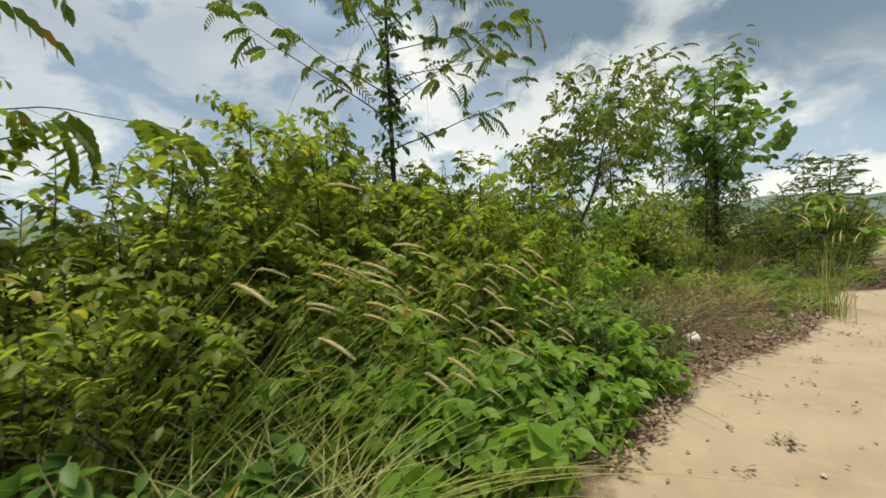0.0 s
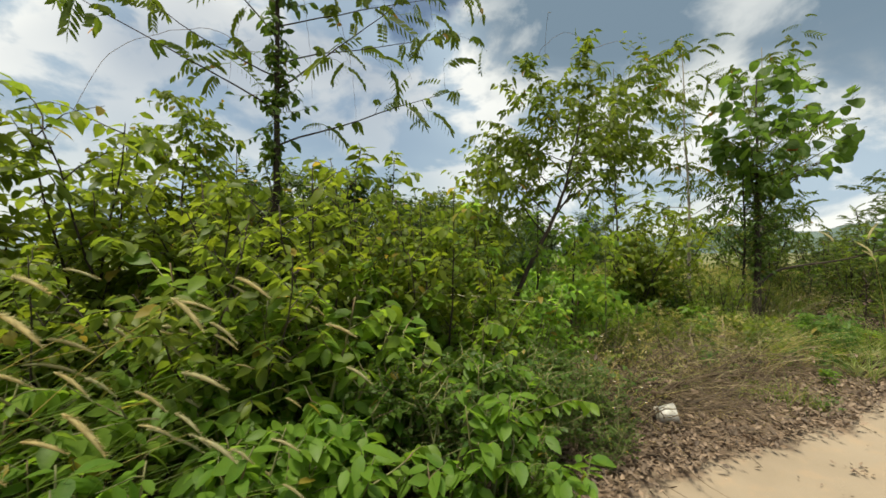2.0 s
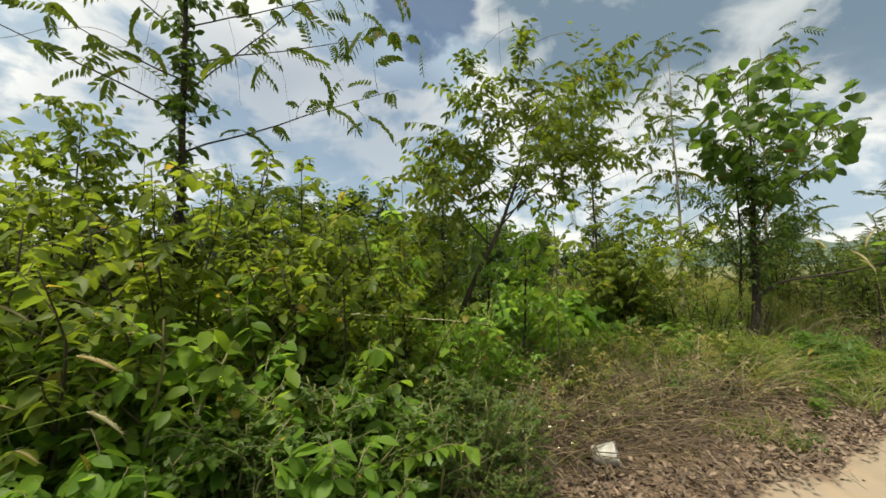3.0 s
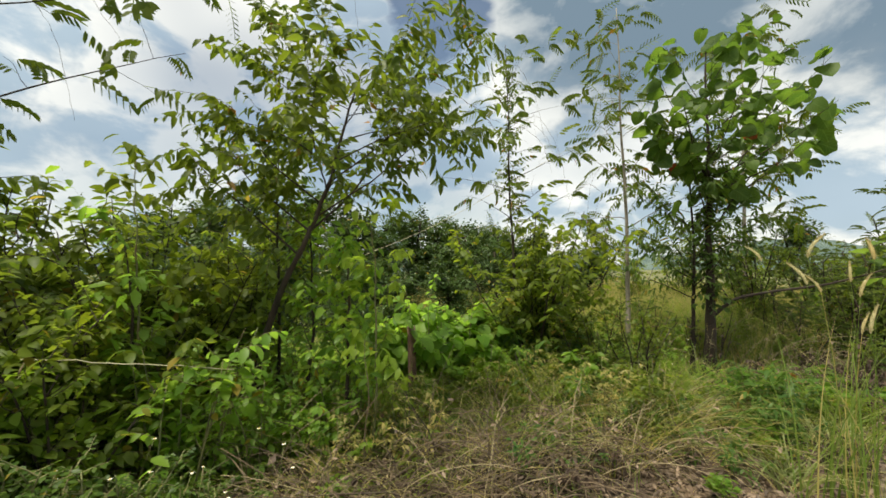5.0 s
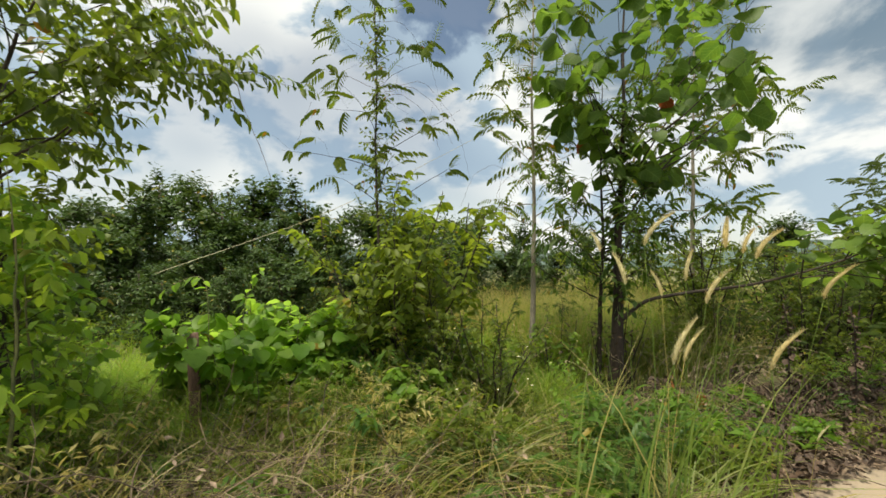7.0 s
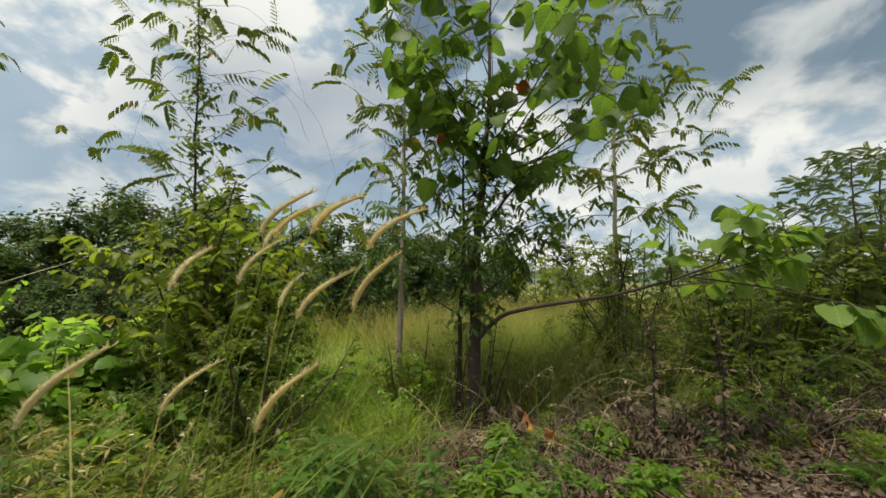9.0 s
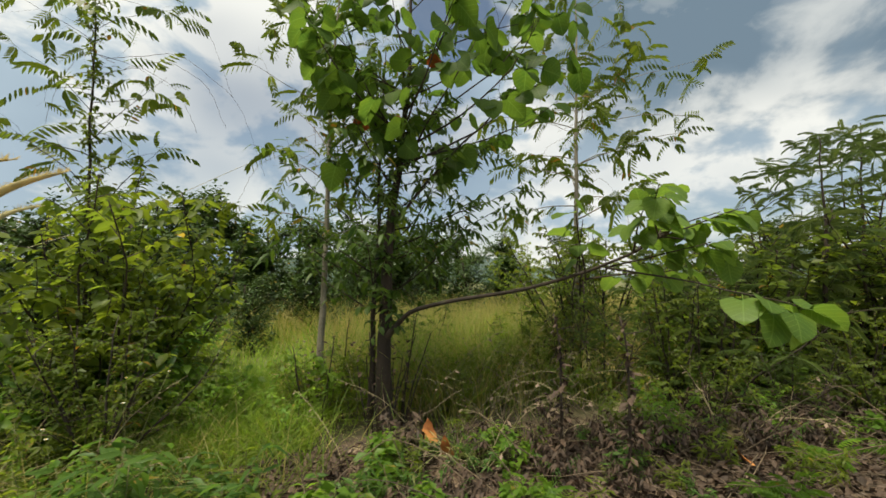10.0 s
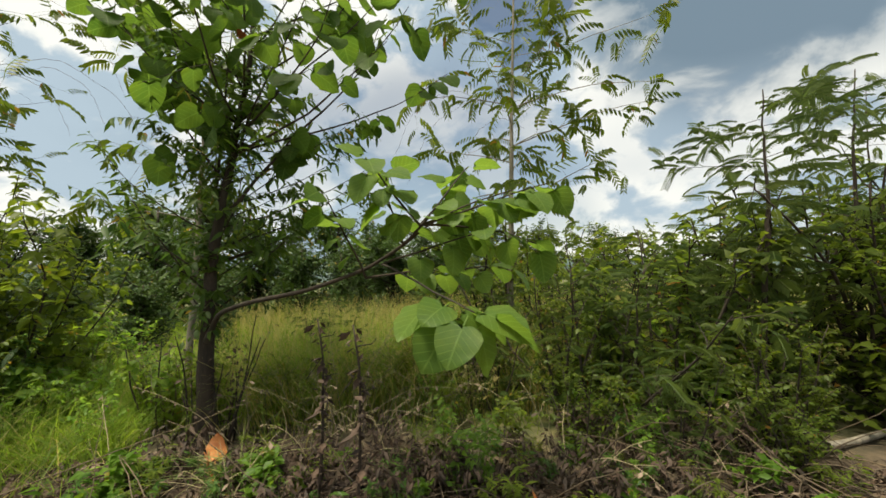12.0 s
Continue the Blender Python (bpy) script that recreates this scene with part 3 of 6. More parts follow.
def plume_grass(label, height, stalks, lean_az, lean, seed, plume=0.13, leaves=60, droop=-0.25, spike=None):
    """A clump of tall grass with bristly seed spikes."""
    rng = np.random.default_rng(seed)
    root = thing("plume_grass", (0, 0, 0), label, "grass", "clumps of plume grass")
    lb = Bag()
    foot = np.concatenate([rng.normal(0, 0.10, (leaves, 2)), np.full((leaves, 1), -0.02)], 1)
    az = radians(lean_az) + rng.normal(0, 0.9, leaves)
    blades(lb, rng, foot, height * rng.uniform(0.45, 0.95, leaves), rng.uniform(0.006, 0.013, leaves), lean * rng.uniform(0.1, 0.8, leaves), rng.uniform(0.2, 0.9, leaves), az, 6)
    part("blades", lb, GRASS, root)
    for k in range(stalks):
        a = radians(lean_az) + rng.normal(0, 0.35)
        w = np.array([math.cos(a) * lean * rng.uniform(0.5, 1.2), math.sin(a) * lean * rng.uniform(0.5, 1.2), 1.0])
        H = height * rng.uniform(0.75, 1.05)
        st = grow(rng, (*rng.normal(0, 0.08, 2), -0.02), w, H * np.linalg.norm(w), 10, 0.03, -0.05 * lean * 2)
        sb = Bag()
        tube(sb, st, 0.0026, 0.0012, 4)
        stalk = part("stalk", sb, GRASS, root)
        pb = Bag()
        tip = unit(st[-1] - st[-2]) + np.array([0.45 * math.cos(a), 0.45 * math.sin(a), droop]) + rng.normal(0, 0.14, 3)
        stamp(pb, spike or SPIKE, st[-1:], tip[None], np.array([[0, 0, 1.0]]), plume * rng.uniform(0.75, 1.2))
        part("seed_spike", pb, PLUME, stalk, "tan bristly seed spike")
    return root


def place(kinds, spots):
    """Copies of the given plants at (x, y, scale, turn); the first use of each kind is the plant itself."""
    for k, (x, y, s, turn) in enumerate(spots):
        src = kinds[k % len(kinds)]
        m = Matrix.LocRotScale((x, y, 0), Euler((0, 0, turn)), (s, s, s))
        if not src.get("used"):
            src["used"] = 1
            src.matrix_basis = m
        else:
            copy_thing_scaled(src, m)


def copy_thing_scaled(src, m):
    keep = src.matrix_basis.copy()
    src.scale = (1, 1, 1)
    made = copy_thing(src, m)
    src.matrix_basis = keep
    return made


def scatter(seed, n, x0, x1, y0, y1, s0, s1, gap=0.18):
    """n spots in a field, kept a little apart."""
    rng = np.random.default_rng(seed)
    got = []
    for _ in range(n * 30):
        x, y = rng.uniform(x0, x1), rng.uniform(y0, y1)
        if all((x - a) ** 2 + (y - b) ** 2 > gap * gap for a, b, *_ in got):
            got.append((x, y, rng.uniform(s0, s1), rng.uniform(0, 6.28)))
        if len(got) == n:
            break
    return got


# ---- ground, hills ----


def build_ground():
    rng = np.random.default_rng(2)
    xs = np.unique(np.concatenate([np.linspace(-900, -40, 10), np.linspace(-40, -4, 20), np.linspace(-4, 20, 200), np.linspace(20, 60, 22), np.linspace(60, 900, 10)]))
    ys = np.unique(np.concatenate([np.linspace(-900, -40, 8), np.linspace(-40, -3, 16), np.linspace(-3, 5, 84), np.linspace(5, 30, 26), np.linspace(30, 900, 12)]))
    X, Y = np.meshgrid(xs, ys, indexing="ij")
    Z = np.zeros_like(X)
    for i in range(X.shape[0]):
        for j in range(X.shape[1]):
            x, y = X[i, j], Y[i, j]
            if -6 < x < 24 and -6 < y < 32:
                p = Vector((x, y, 0))
                Z[i, j] = 0.035 * noise.noise(p * 1.1) + 0.020 * noise.noise(p * 3.2) + 0.008 * noise.noise(p * 8.0)
    off = Y - edge_y(X)
    Z += 0.06 / (1 + np.exp(np.clip(-off * 9, -30, 30))) - 0.05
    bag = Bag()
    ny = len(ys)
    k, j = np.meshgrid(np.arange(len(xs) - 1), np.arange(ny - 1), indexing="ij")
    k, j = k.ravel(), j.ravel()
    bag.add(np.stack([X, Y, Z], -1), np.stack([k * ny + j, (k + 1) * ny + j, (k + 1) * ny + j + 1, k * ny + j + 1], 1))
    ob = new("ground", bag.mesh("ground", ground_mat()))
    tagged(ob, "pale sand track beside a brown leaf-strewn verge and grassy field", "ground", kind="structure")


def build_hills():
    bag = Bag()
    a = np.radians(np.linspace(-40, 200, 140))
    h = 17 + 6 * np.sin(a * 5 + 0.7) + 4 * np.sin(a * 11 + 2.0) + 3 * np.sin(a * 29) + 1.5 * np.sin(a * 61 + 1)
    rows = []
    for rad, k in ((330, -0.1), (360, 0.75), (400, 1.0), (470, 0.6)):
        rows.append(np.stack([8 + rad * np.cos(a), rad * np.sin(a), h * k], 1))
    v = np.concatenate(rows)
    n = len(a)
    f = [(r * n + i, r * n + i + 1, (r + 1) * n + i + 1, (r + 1) * n + i) for r in range(3) for i in range(n - 1)]
    bag.add(v, f)
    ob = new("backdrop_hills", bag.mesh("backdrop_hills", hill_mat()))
    tagged(ob, "low wooded hills tinted a hazy blue-green far behind the field", "hills", kind="structure")


build_ground()
build_hills()

# ---- trees along the verge ----
rng = np.random.default_rng(11)

# slender tree over the tall thicket, hanging pinnate leaves
tree("slender_tree", "slender tree with drooping pinnate leaves rising from a thicket", "tree",
     [(2.75, 3.80, 0), (2.74, 3.80, 1.5), (2.75, 3.80, 2.7), (2.77, 3.82, 4.2), (2.80, 3.85, 6.2)], 0.045,
     [(0.44, -10, 22, 2.1), (0.50, 186, 26, 1.9), (0.54, -32, 28, 1.7), (0.56, 165, 22, 1.5), (0.58, 10, 30, 2.2), (0.62, 225, 30, 1.5), (0.64, -5, 24, 2.0), (0.68, -60, 32, 1.4),
      (0.70, 195, 30, 1.7), (0.74, 100, 40, 1.2), (0.76, -15, 38, 1.5), (0.80, 170, 40, 1.3), (0.83, 205, 45, 1.2), (0.88, 30, 50, 1.0), (0.93, -40, 55, 0.9)],
     COMB, 0.29, LEAF_OLIVE, BARK_DARK, 21, twigs=4, per_twig=2, twig_len=0.45, sag=0.1, limb_r=0.3, limb_lift=-0.015, on_limb=6, vine=(0.40, 0.98, 720, OVATE_LIGHT, 0.10, LEAF_DARK, 0.17))
tree("slender_tree", "slender tree with drooping pinnate leaves at the thicket's end", "tree",
     [(-0.55, 3.4, 0), (-0.55, 3.38, 1.5), (-0.52, 3.32, 2.8), (-0.45, 3.26, 4.6)], 0.034,
     [(0.52, -25, 20, 1.3), (0.62, -50, 25, 1.0), (0.66, 150, 30, 1.2), (0.74, -20, 30, 1.1), (0.82, 220, 35, 1.0), (0.9, 100, 45, 0.9)],
     COMB, 0.42, LEAF_OLIVE, BARK_DARK, 20, twigs=2, per_twig=2, twig_len=0.35, sag=0.2, limb_r=0.3, limb_lift=-0.01, on_limb=4)

# leaning tree with a broad leafy crown
tree("leaning_tree", "leaning dark-barked tree with a loose olive-green crown", "tree",
     [(5.20, 3.78, 0), (5.22, 3.66, 0.6), (5.32, 3.47, 1.2), (5.58, 3.33, 1.75), (5.72, 3.28, 2.2), (5.84, 3.24, 2.65), (5.95, 3.2, 3.1)], 0.036,
     [(0.46, 172, 38, 1.1), (0.52, 12, 44, 1.7), (0.52, 150, 40, 1.0), (0.56, -18, 36, 1.3), (0.60, 188, 34, 0.95), (0.62, 60, 34, 1.2), (0.64, 250, 28, 1.0), (0.66, 0, 34, 1.3), (0.70, 168, 36, 0.95), (0.72, -40, 28, 1.1),
      (0.75, 100, 30, 1.1), (0.78, 8, 26, 1.4), (0.80, 200, 32, 0.9), (0.83, -70, 26, 1.0), (0.86, 30, 24, 1.3), (0.88, 150, 30, 0.9), (0.90, -10, 20, 1.4), (0.93, 215, 30, 0.85), (0.96, 60, 34, 0.9), (0.97, -30, 28, 1.1), (0.98, 170, 32, 0.9)],
     OVATE_HANGING, 0.100, LEAF_OLIVE, BARK_DARK, 22, twigs=13, per_twig=12, twig_len=0.45, sag=0.6, limb_r=0.45, limb_lift=0.0, twig_lift=-0.06, on_limb=5, tilt=0.8)
for x, y, h, seed in ((5.36, 4.35, 2.7, 23), (4.5, 3.3, 1.7, 231), (5.9, 3.4, 1.75, 232), (5.6, 3.75, 2.0, 233)):
    tree("sapling", "thin upright sapling with oval leaves along its twigs", "tree",
         [(x, y, 0), (x + 0.02, y - 0.06, h * 0.25), (x + 0.03, y - 0.12, h * 0.5), (x, y - 0.14, h * 0.75), (x - 0.02, y - 0.17, h)], 0.022,
         spread_limbs(rng, 16 if h > 2.2 else 8, 0.32, 0.98, 0.85 if h > 2.2 else 0.5, (20, 55)), OVATE_LIGHT, 0.105, LEAF_MID if h > 2.2 else LEAF_PALE, BARK_DARK, seed, twigs=6 if h > 2.2 else 3, per_twig=7 if h > 2.2 else 5, twig_len=0.35, sag=0.6, on_limb=6)

own = np.random.default_rng(61)
# the two pale saplings carry their backlit brightness in the leaf colour
for x, y, h, seed, leaf, tint in ((6.02, 2.98, 2.0, 237, LEAF_BACKLIT, "pale yellow-green"), (5.95, 3.35, 1.7, 238, LEAF_BACKLIT, "pale yellow-green"), (4.5, 3.2, 2.3, 239, LEAF_MID, "mid-green")):
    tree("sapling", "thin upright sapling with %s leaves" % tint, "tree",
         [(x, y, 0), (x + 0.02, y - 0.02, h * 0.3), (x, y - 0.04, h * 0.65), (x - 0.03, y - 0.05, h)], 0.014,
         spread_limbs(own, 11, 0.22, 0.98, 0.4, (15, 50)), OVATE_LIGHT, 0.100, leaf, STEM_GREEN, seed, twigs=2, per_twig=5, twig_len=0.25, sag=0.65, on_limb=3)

# leafy saplings standing out of the thicket
for x, y, h, n, seed in ((1.08, 2.6, 2.3, 15, 234), (2.0, 3.95, 2.75, 18, 235), (1.62, 3.7, 2.3, 12, 236)):
    tree("sapling", "leafy sapling wound with small climbers above the thicket", "tree",
         [(x, y, 0), (x + 0.02, y, h * 0.3), (x - 0.02, y + 0.03, h * 0.6), (x + 0.02, y, h)], 0.022,
         spread_limbs(rng, n, 0.45, 0.98, 0.55, (10, 50)), OVATE_LIGHT, 0.085, LEAF_MID, BARK_DARK, seed, twigs=7, per_twig=8, twig_len=0.28, sag=0.6, on_limb=5)

# thin tree with a bush at its foot
tree("slender_tree", "thin tree with sparse pinnate leaves and a bushy foot", "tree",
     [(8.30, 4.72, 0), (8.31, 4.72, 1.2), (8.30, 4.72, 2.4), (8.28, 4.72, 3.6), (8.26, 4.72, 4.6)], 0.023,
     spread_limbs(rng, 20, 0.40, 0.98, 1.15, (10, 45)), COMB, 0.27, LEAF_OLIVE, BARK_DARK, 24, twigs=2, per_twig=1, twig_len=0.4, sag=0.05, limb_lift=-0.02, on_limb=2, vine=(0.45, 0.97, 620, OVATE_LIGHT, 0.06, LEAF_OLIVE, 0.11))

# pale straight tree
tree("pale_tree", "straight pale-barked young tree with airy pinnate leaves", "tree",
     [(10.36, 4.74, 0), (10.38, 4.75, 1.3), (10.41, 4.77, 2.6), (10.5, 4.9, 4.2), (10.6, 5.0, 5.9)], 0.040,
     spread_limbs(rng, 22, 0.34, 0.98, 1.2, (10, 45), 30), COMB_LONG, 0.31, LEAF_OLIVE, BARK_PALE, 25, twigs=2, per_twig=2, twig_len=0.4, sag=0.1, limb_r=0.32, limb_lift=-0.02, on_limb=2, vine=(0.45, 0.9, 160, OVATE_LIGHT, 0.08, LEAF_OLIVE, 0.16))

# large-leaved tree with a long low limb
tree("large_leaved_tree", "crooked dark-barked tree with large heart-shaped leaves", "tree",
     [(10.90, 3.86, 0), (10.86, 3.80, 0.7), (10.90, 3.80, 1.4), (11.00, 3.86, 2.2), (11.12, 3.92, 3.1), (11.20, 3.98, 4.7)], 0.078,
     [(0.52, -5, 40, 2.2), (0.60, 195, 45, 0.9), (0.72, 185, 40, 1.2), (0.68, -55, 20, 1.8), (0.72, -84, 18, 1.6), (0.65, -32, 16, 2.0), (0.77, -68, 12, 1.7), (0.80, 160, 40, 1.1), (0.86, 215, 35, 1.2), (0.65, -45, 35, 1.6), (0.70, 150, 40, 1.2), (0.72, -12, 28, 2.1), (0.78, -100, 35, 1.1), (0.66, 8, 22, 2.3), (0.80, -8, 20, 2.3), (0.84, -30, 35, 1.7), (0.88, 190, 42, 1.2), (0.92, 5, 45, 1.5), (0.95, -80, 50, 1.0), (0.72, 196, 22, 1.5), (0.80, 182, 26, 1.6), (0.86, -18, 18, 2.2)],
     ROUND, 0.225, LEAF_BIG, BARK_DARK, 26, twigs=4, per_twig=3, twig_len=0.42, sag=0.75, limb_r=0.33, tilt=0.5, pieces=1, vine=(0.30, 0.85, 480, OVATE_LIGHT, 0.095, LEAF_DARK, 0.15))
tree("companion_tree", "slim dark tree with small glossy leaves close to a larger trunk", "tree",
     [(10.78, 4.02, 0), (10.80, 4.0, 0.9), (10.86, 4.02, 1.8), (10.92, 4.05, 2.8), (10.95, 4.08, 3.7)], 0.03,
     spread_limbs(rng, 22, 0.26, 0.97, 1.1, (0, 40)) + [(0.33, -20, 20, 1.2), (0.37, 165, 25, 1.2), (0.41, 40, 15, 1.2), (0.45, -50, 20, 1.1), (0.49, 200, 20, 1.2), (0.53, 0, 20, 1.3), (0.57, 120, 25, 1.1), (0.61, -30, 25, 1.2), (0.42, -10, 12, 1.6), (0.46, 15, 14, 1.5), (0.50, -25, 10, 1.6), (0.55, 30, 15, 1.4), (0.60, -5, 12, 1.5), (0.64, 20, 12, 1.5)], LANCE, 0.13, LEAF_DARK, BARK_DARK, 27, twigs=6, per_twig=8, twig_len=0.4, sag=0.5, on_limb=6)


def low_limb():
    """The long low limb with its big leaves, each one a piece of its own."""
    r = np.random.default_rng(8)
    base = np.array((10.90, 3.76, 0.86))
    root = thing("low_limb", base, "long low limb from a trunk with large leaves in a lit, lighter green", "branch")
    pts = np.array([(10.90, 3.76, 0.86), (11.05, 3.55, 1.09), (11.33, 3.28, 1.18), (11.8, 2.95, 1.26), (12.2, 2.7, 1.39), (12.42, 2.45, 1.52), (12.55, 2.25, 1.66)]) - base
    t = np.linspace(0, 6, 26)
    line = np.stack([np.interp(t, np.arange(7), pts[:, k]) for k in range(3)], 1)
    line[1:-1] = 0.25 * line[:-2] + 0.5 * line[1:-1] + 0.25 * line[2:]
    b = Bag()
    tube(b, line, 0.022, 0.007, 7, 0.015)
    part("wood", b, BARK_DARK, root)
    shoots = []
    for p0, w, L in (((12.3, 2.6, 1.42), (0.42, -0.95, -0.06), 1.08), ((12.5, 2.3, 1.62), (-0.5, -0.25, 0.5), 0.5), ((12.42, 2.45, 1.52), (-0.15, -0.4, 0.7), 0.45), ((12.2, 2.7, 1.34), (0.9, -0.3, 0.15), 0.9), ((12.5, 2.3, 1.62), (0.9, 0.1, 0.05), 0.7),
                     ((12.42, 2.45, 1.52), (0.7, -0.2, 0.5), 0.7), ((12.2, 2.7, 1.34), (-0.3, -0.3, 0.8), 0.6), ((12.5, 2.3, 1.62), (0.5, 0.3, 0.5), 0.6), ((12.5, 2.3, 1.62), (0.9, -0.2, 0.25), 0.75), ((12.3, 2.6, 1.42), (0.5, -0.6, 0.15), 0.7)):
        g = grow(r, np.array(p0) - base, w, L, 7, 0.06, -0.03)
        b = Bag()
        tube(b, g, 0.008, 0.003, 5)
        part("twig", b, BARK_DARK, root)
        shoots.append(g)
    shape = Bag()
    shape.add(*ROUND)
    me = shape.mesh("leaf", LEAF_BIG_LIT)
    for s, n in ((0, 10), (1, 10), (2, 9), (3, 10), (4, 9), (5, 11), (6, 8), (7, 10), (8, 10), (9, 8)):
        p, d = along(shoots[s], np.linspace(0.80 if s == 0 else 0.3, 1.0, n))
        for k in range(n):
            a = k * 2.4 + s
            side = unit(np.cross(d[k], (0, 0, 1.0)))
            radial = side * math.cos(a) + np.cross(side, d[k]) * math.sin(a) * 0.5
            ahead = d[k] * (0.25 + 0.5 * k / n) + radial * 0.9 + np.array([0, 0, -0.55]) + r.normal(0, 0.15, 3)
            y = unit(ahead)
            x = unit(np.cross(y, np.array([0, 0, 1.0]) + r.normal(0, 0.35, 3)))
            z = np.cross(x, y)
            ob = new("leaf", me)
            size = r.uniform(0.16, 0.24) * (1.0 if s == 0 else 0.82)
            ob.matrix_basis = Matrix.Translation(p[k] + y * (0.07 if s == 0 else 0.04)) @ Matrix((x, y, z)).transposed().to_4x4() @ Matrix.Diagonal((size, size, size, 1))
            ob.parent = root


# lit copy of the crown's large leaf: the limb's light is in its colour
LEAF_BIG_LIT = leaf_mat("leaf_big_lit", (0.062, 0.122, 0.012), (0.118, 0.195, 0.020), rough=0.5, through_light=0.5, old_share=0.0, veins=0.25)
low_limb()

# tall pale tree farther on, and feathery trees along the verge
tree("pale_tree", "tall pale-barked tree with long hanging pinnate leaves", "tree",
     [(14.02, 5.26, 0), (14.05, 5.26, 1.6), (14.08, 5.27, 3.1), (14.15, 5.27, 4.4), (14.25, 5.3, 6.6)], 0.050,
     spread_limbs(rng, 22, 0.34, 0.98, 1.6, (5, 40), 10) + [(0.50, -12, 22, 2.4), (0.60, -8, 22, 2.4), (0.70, -25, 18, 2.2)], COMB_LONG, 0.36, LEAF_OLIVE, BARK_PALE, 28, twigs=4, per_twig=2, twig_len=0.45, sag=0.05, limb_r=0.3, limb_lift=-0.02, on_limb=3)
for trunk, limbs, size, seed in (
        ([(15.3, 2.95, 0), (15.36, 2.93, 1.1), (15.44, 2.9, 2.0), (15.5, 2.9, 2.85)], spread_limbs(rng, 9, 0.70, 0.98, 0.8, (0, 16)), 0.21, 29),
        ([(16.75, 3.2, 0), (16.8, 3.2, 1.3), (16.85, 3.2, 2.4), (16.95, 3.2, 3.3)], spread_limbs(rng, 7, 0.78, 0.98, 0.9, (0, 16)), 0.23, 30),
        ([(18.6, 4.3, 0), (18.6, 4.3, 1.2), (18.65, 4.3, 2.4), (18.75, 4.3, 3.7)], spread_limbs(rng, 10, 0.6, 0.98, 1.0, (0, 14)), 0.27, 32)):
    tree("feathery_tree", "young tree with flat layered fern-like leaves", "tree", trunk, 0.032, limbs, FROND, size * 1.1, LEAF_FERN, BARK_DARK, seed,
         twigs=3, per_twig=2, twig_len=0.3, sag=0.0, tilt=0.2, on_limb=8, limb_lift=-0.02, twig_lift=-0.03)
tree("feathery_tree", "leaning young tree with fern-like leaves", "tree",
     [(15.0, 3.2, 0), (15.12, 3.22, 0.6), (15.35, 3.27, 1.2), (15.7, 3.3, 2.1)], 0.028,
     spread_limbs(rng, 14, 0.4, 0.98, 0.5, (0, 25)), FROND, 0.28, LEAF_FERN, BARK_DARK, 31, twigs=3, per_twig=3, twig_len=0.3, sag=0.1, tilt=0.15, on_limb=3, limb_lift=-0.01)

# ---- shrubs ----
bright = [shrub("broadleaf_shrub", "low shrub with fresh bright green pointed leaves", "shrub", 0.75, 0.5, 6, OVATE, 0.092, LEAF_BRIGHT, STEM_GREEN, 40 + k, 8, 9, "roadside shrubs", sag=0.45) for k in range(3)]
near = [shrub("broadleaf_shrub", "low shrub with large fresh bright green leaves at the track's edge", "shrub", 0.5, 0.42, 4, OVATE, 0.125, LEAF_BRIGHT, STEM_GREEN, 46 + k, 5, 6, "roadside shrubs", sag=0.45, pieces=1) for k in range(2)]
place(near, [(1.85, 1.16, 1.22, 0), (1.48, 1.10, 1.25, 1), (2.25, 1.15, 0.95, 2), (2.75, 1.25, 1.0, 1), (3.1, 1.35, 0.95, 2), (3.5, 1.42, 0.8, 3), (3.95, 1.42, 0.85, 2.7)])
fan = [shrub("broadleaf_shrub", "upright shrub with fans of drooping pointed green leaves", "shrub", 0.85, 0.42, 5, OVATE, 0.115, LEAF_BRIGHT, STEM_GREEN, 340 + k, 5, 6, "roadside shrubs", sag=0.6, t_low=0.35, pieces=1) for k in range(2)]
place(fan, [(2.0, 1.45, 1.0, 4), (2.85, 1.8, 1.05, 5), (3.57, 1.5, 0.95, 0.7), (2.4, 1.6, 1.0, 1.7)])
place(bright, [(2.2, 1.65, 1.0, 4), (2.6, 1.65, 1.05, 5), (3.75, 1.5, 0.5, 5.5), (4.1, 1.95, 0.8, 0.7), (1.7, 1.7, 1.1, 1.2), (3.2, 2.2, 1.35, 2.2), (2.5, 2.0, 1.3, 2.9), (3.85, 2.2, 1.2, 4.1)])
place(bright, scatter(401, 6, 8.2, 9.2, 3.3, 5.0, 0.7, 1.15, 0.35) + scatter(402, 6, 6.9, 7.9, 4.7, 6.3, 0.8, 1.3, 0.35) + [(5.5, 3.6, 0.8, 4), (6.1, 3.3, 0.5, 5), (5.6, 3.1, 0.6, 0)])
dim = [shrub("broadleaf_shrub", "shaded shrub with broad dark blue-green leaves among tall grass", "shrub", 0.85, 0.55, 6, OVATE, 0.13, LEAF_COOL, STEM_GREEN, 350 + k, 6, 7, "roadside shrubs", sag=0.5) for k in range(2)]
place(dim, [(0.15, 1.45, 1.0, 0), (-0.35, 1.6, 1.05, 1), (0.5, 1.3, 0.8, 2), (-0.9, 1.7, 1.1, 3), (0.9, 1.5, 0.8, 4), (-0.1, 1.15, 0.7, 5)])
thick = [shrub("thicket_bush", "dense tall bush of yellow-green leaves in the thicket", "bush", 2.1, 1.0, 9, OVATE_LIGHT, 0.095, LEAF_MID, BARK_DARK, 50 + k, 13, 11, "thicket bushes", sag=0.5, thick=0.007) for k in range(3)]
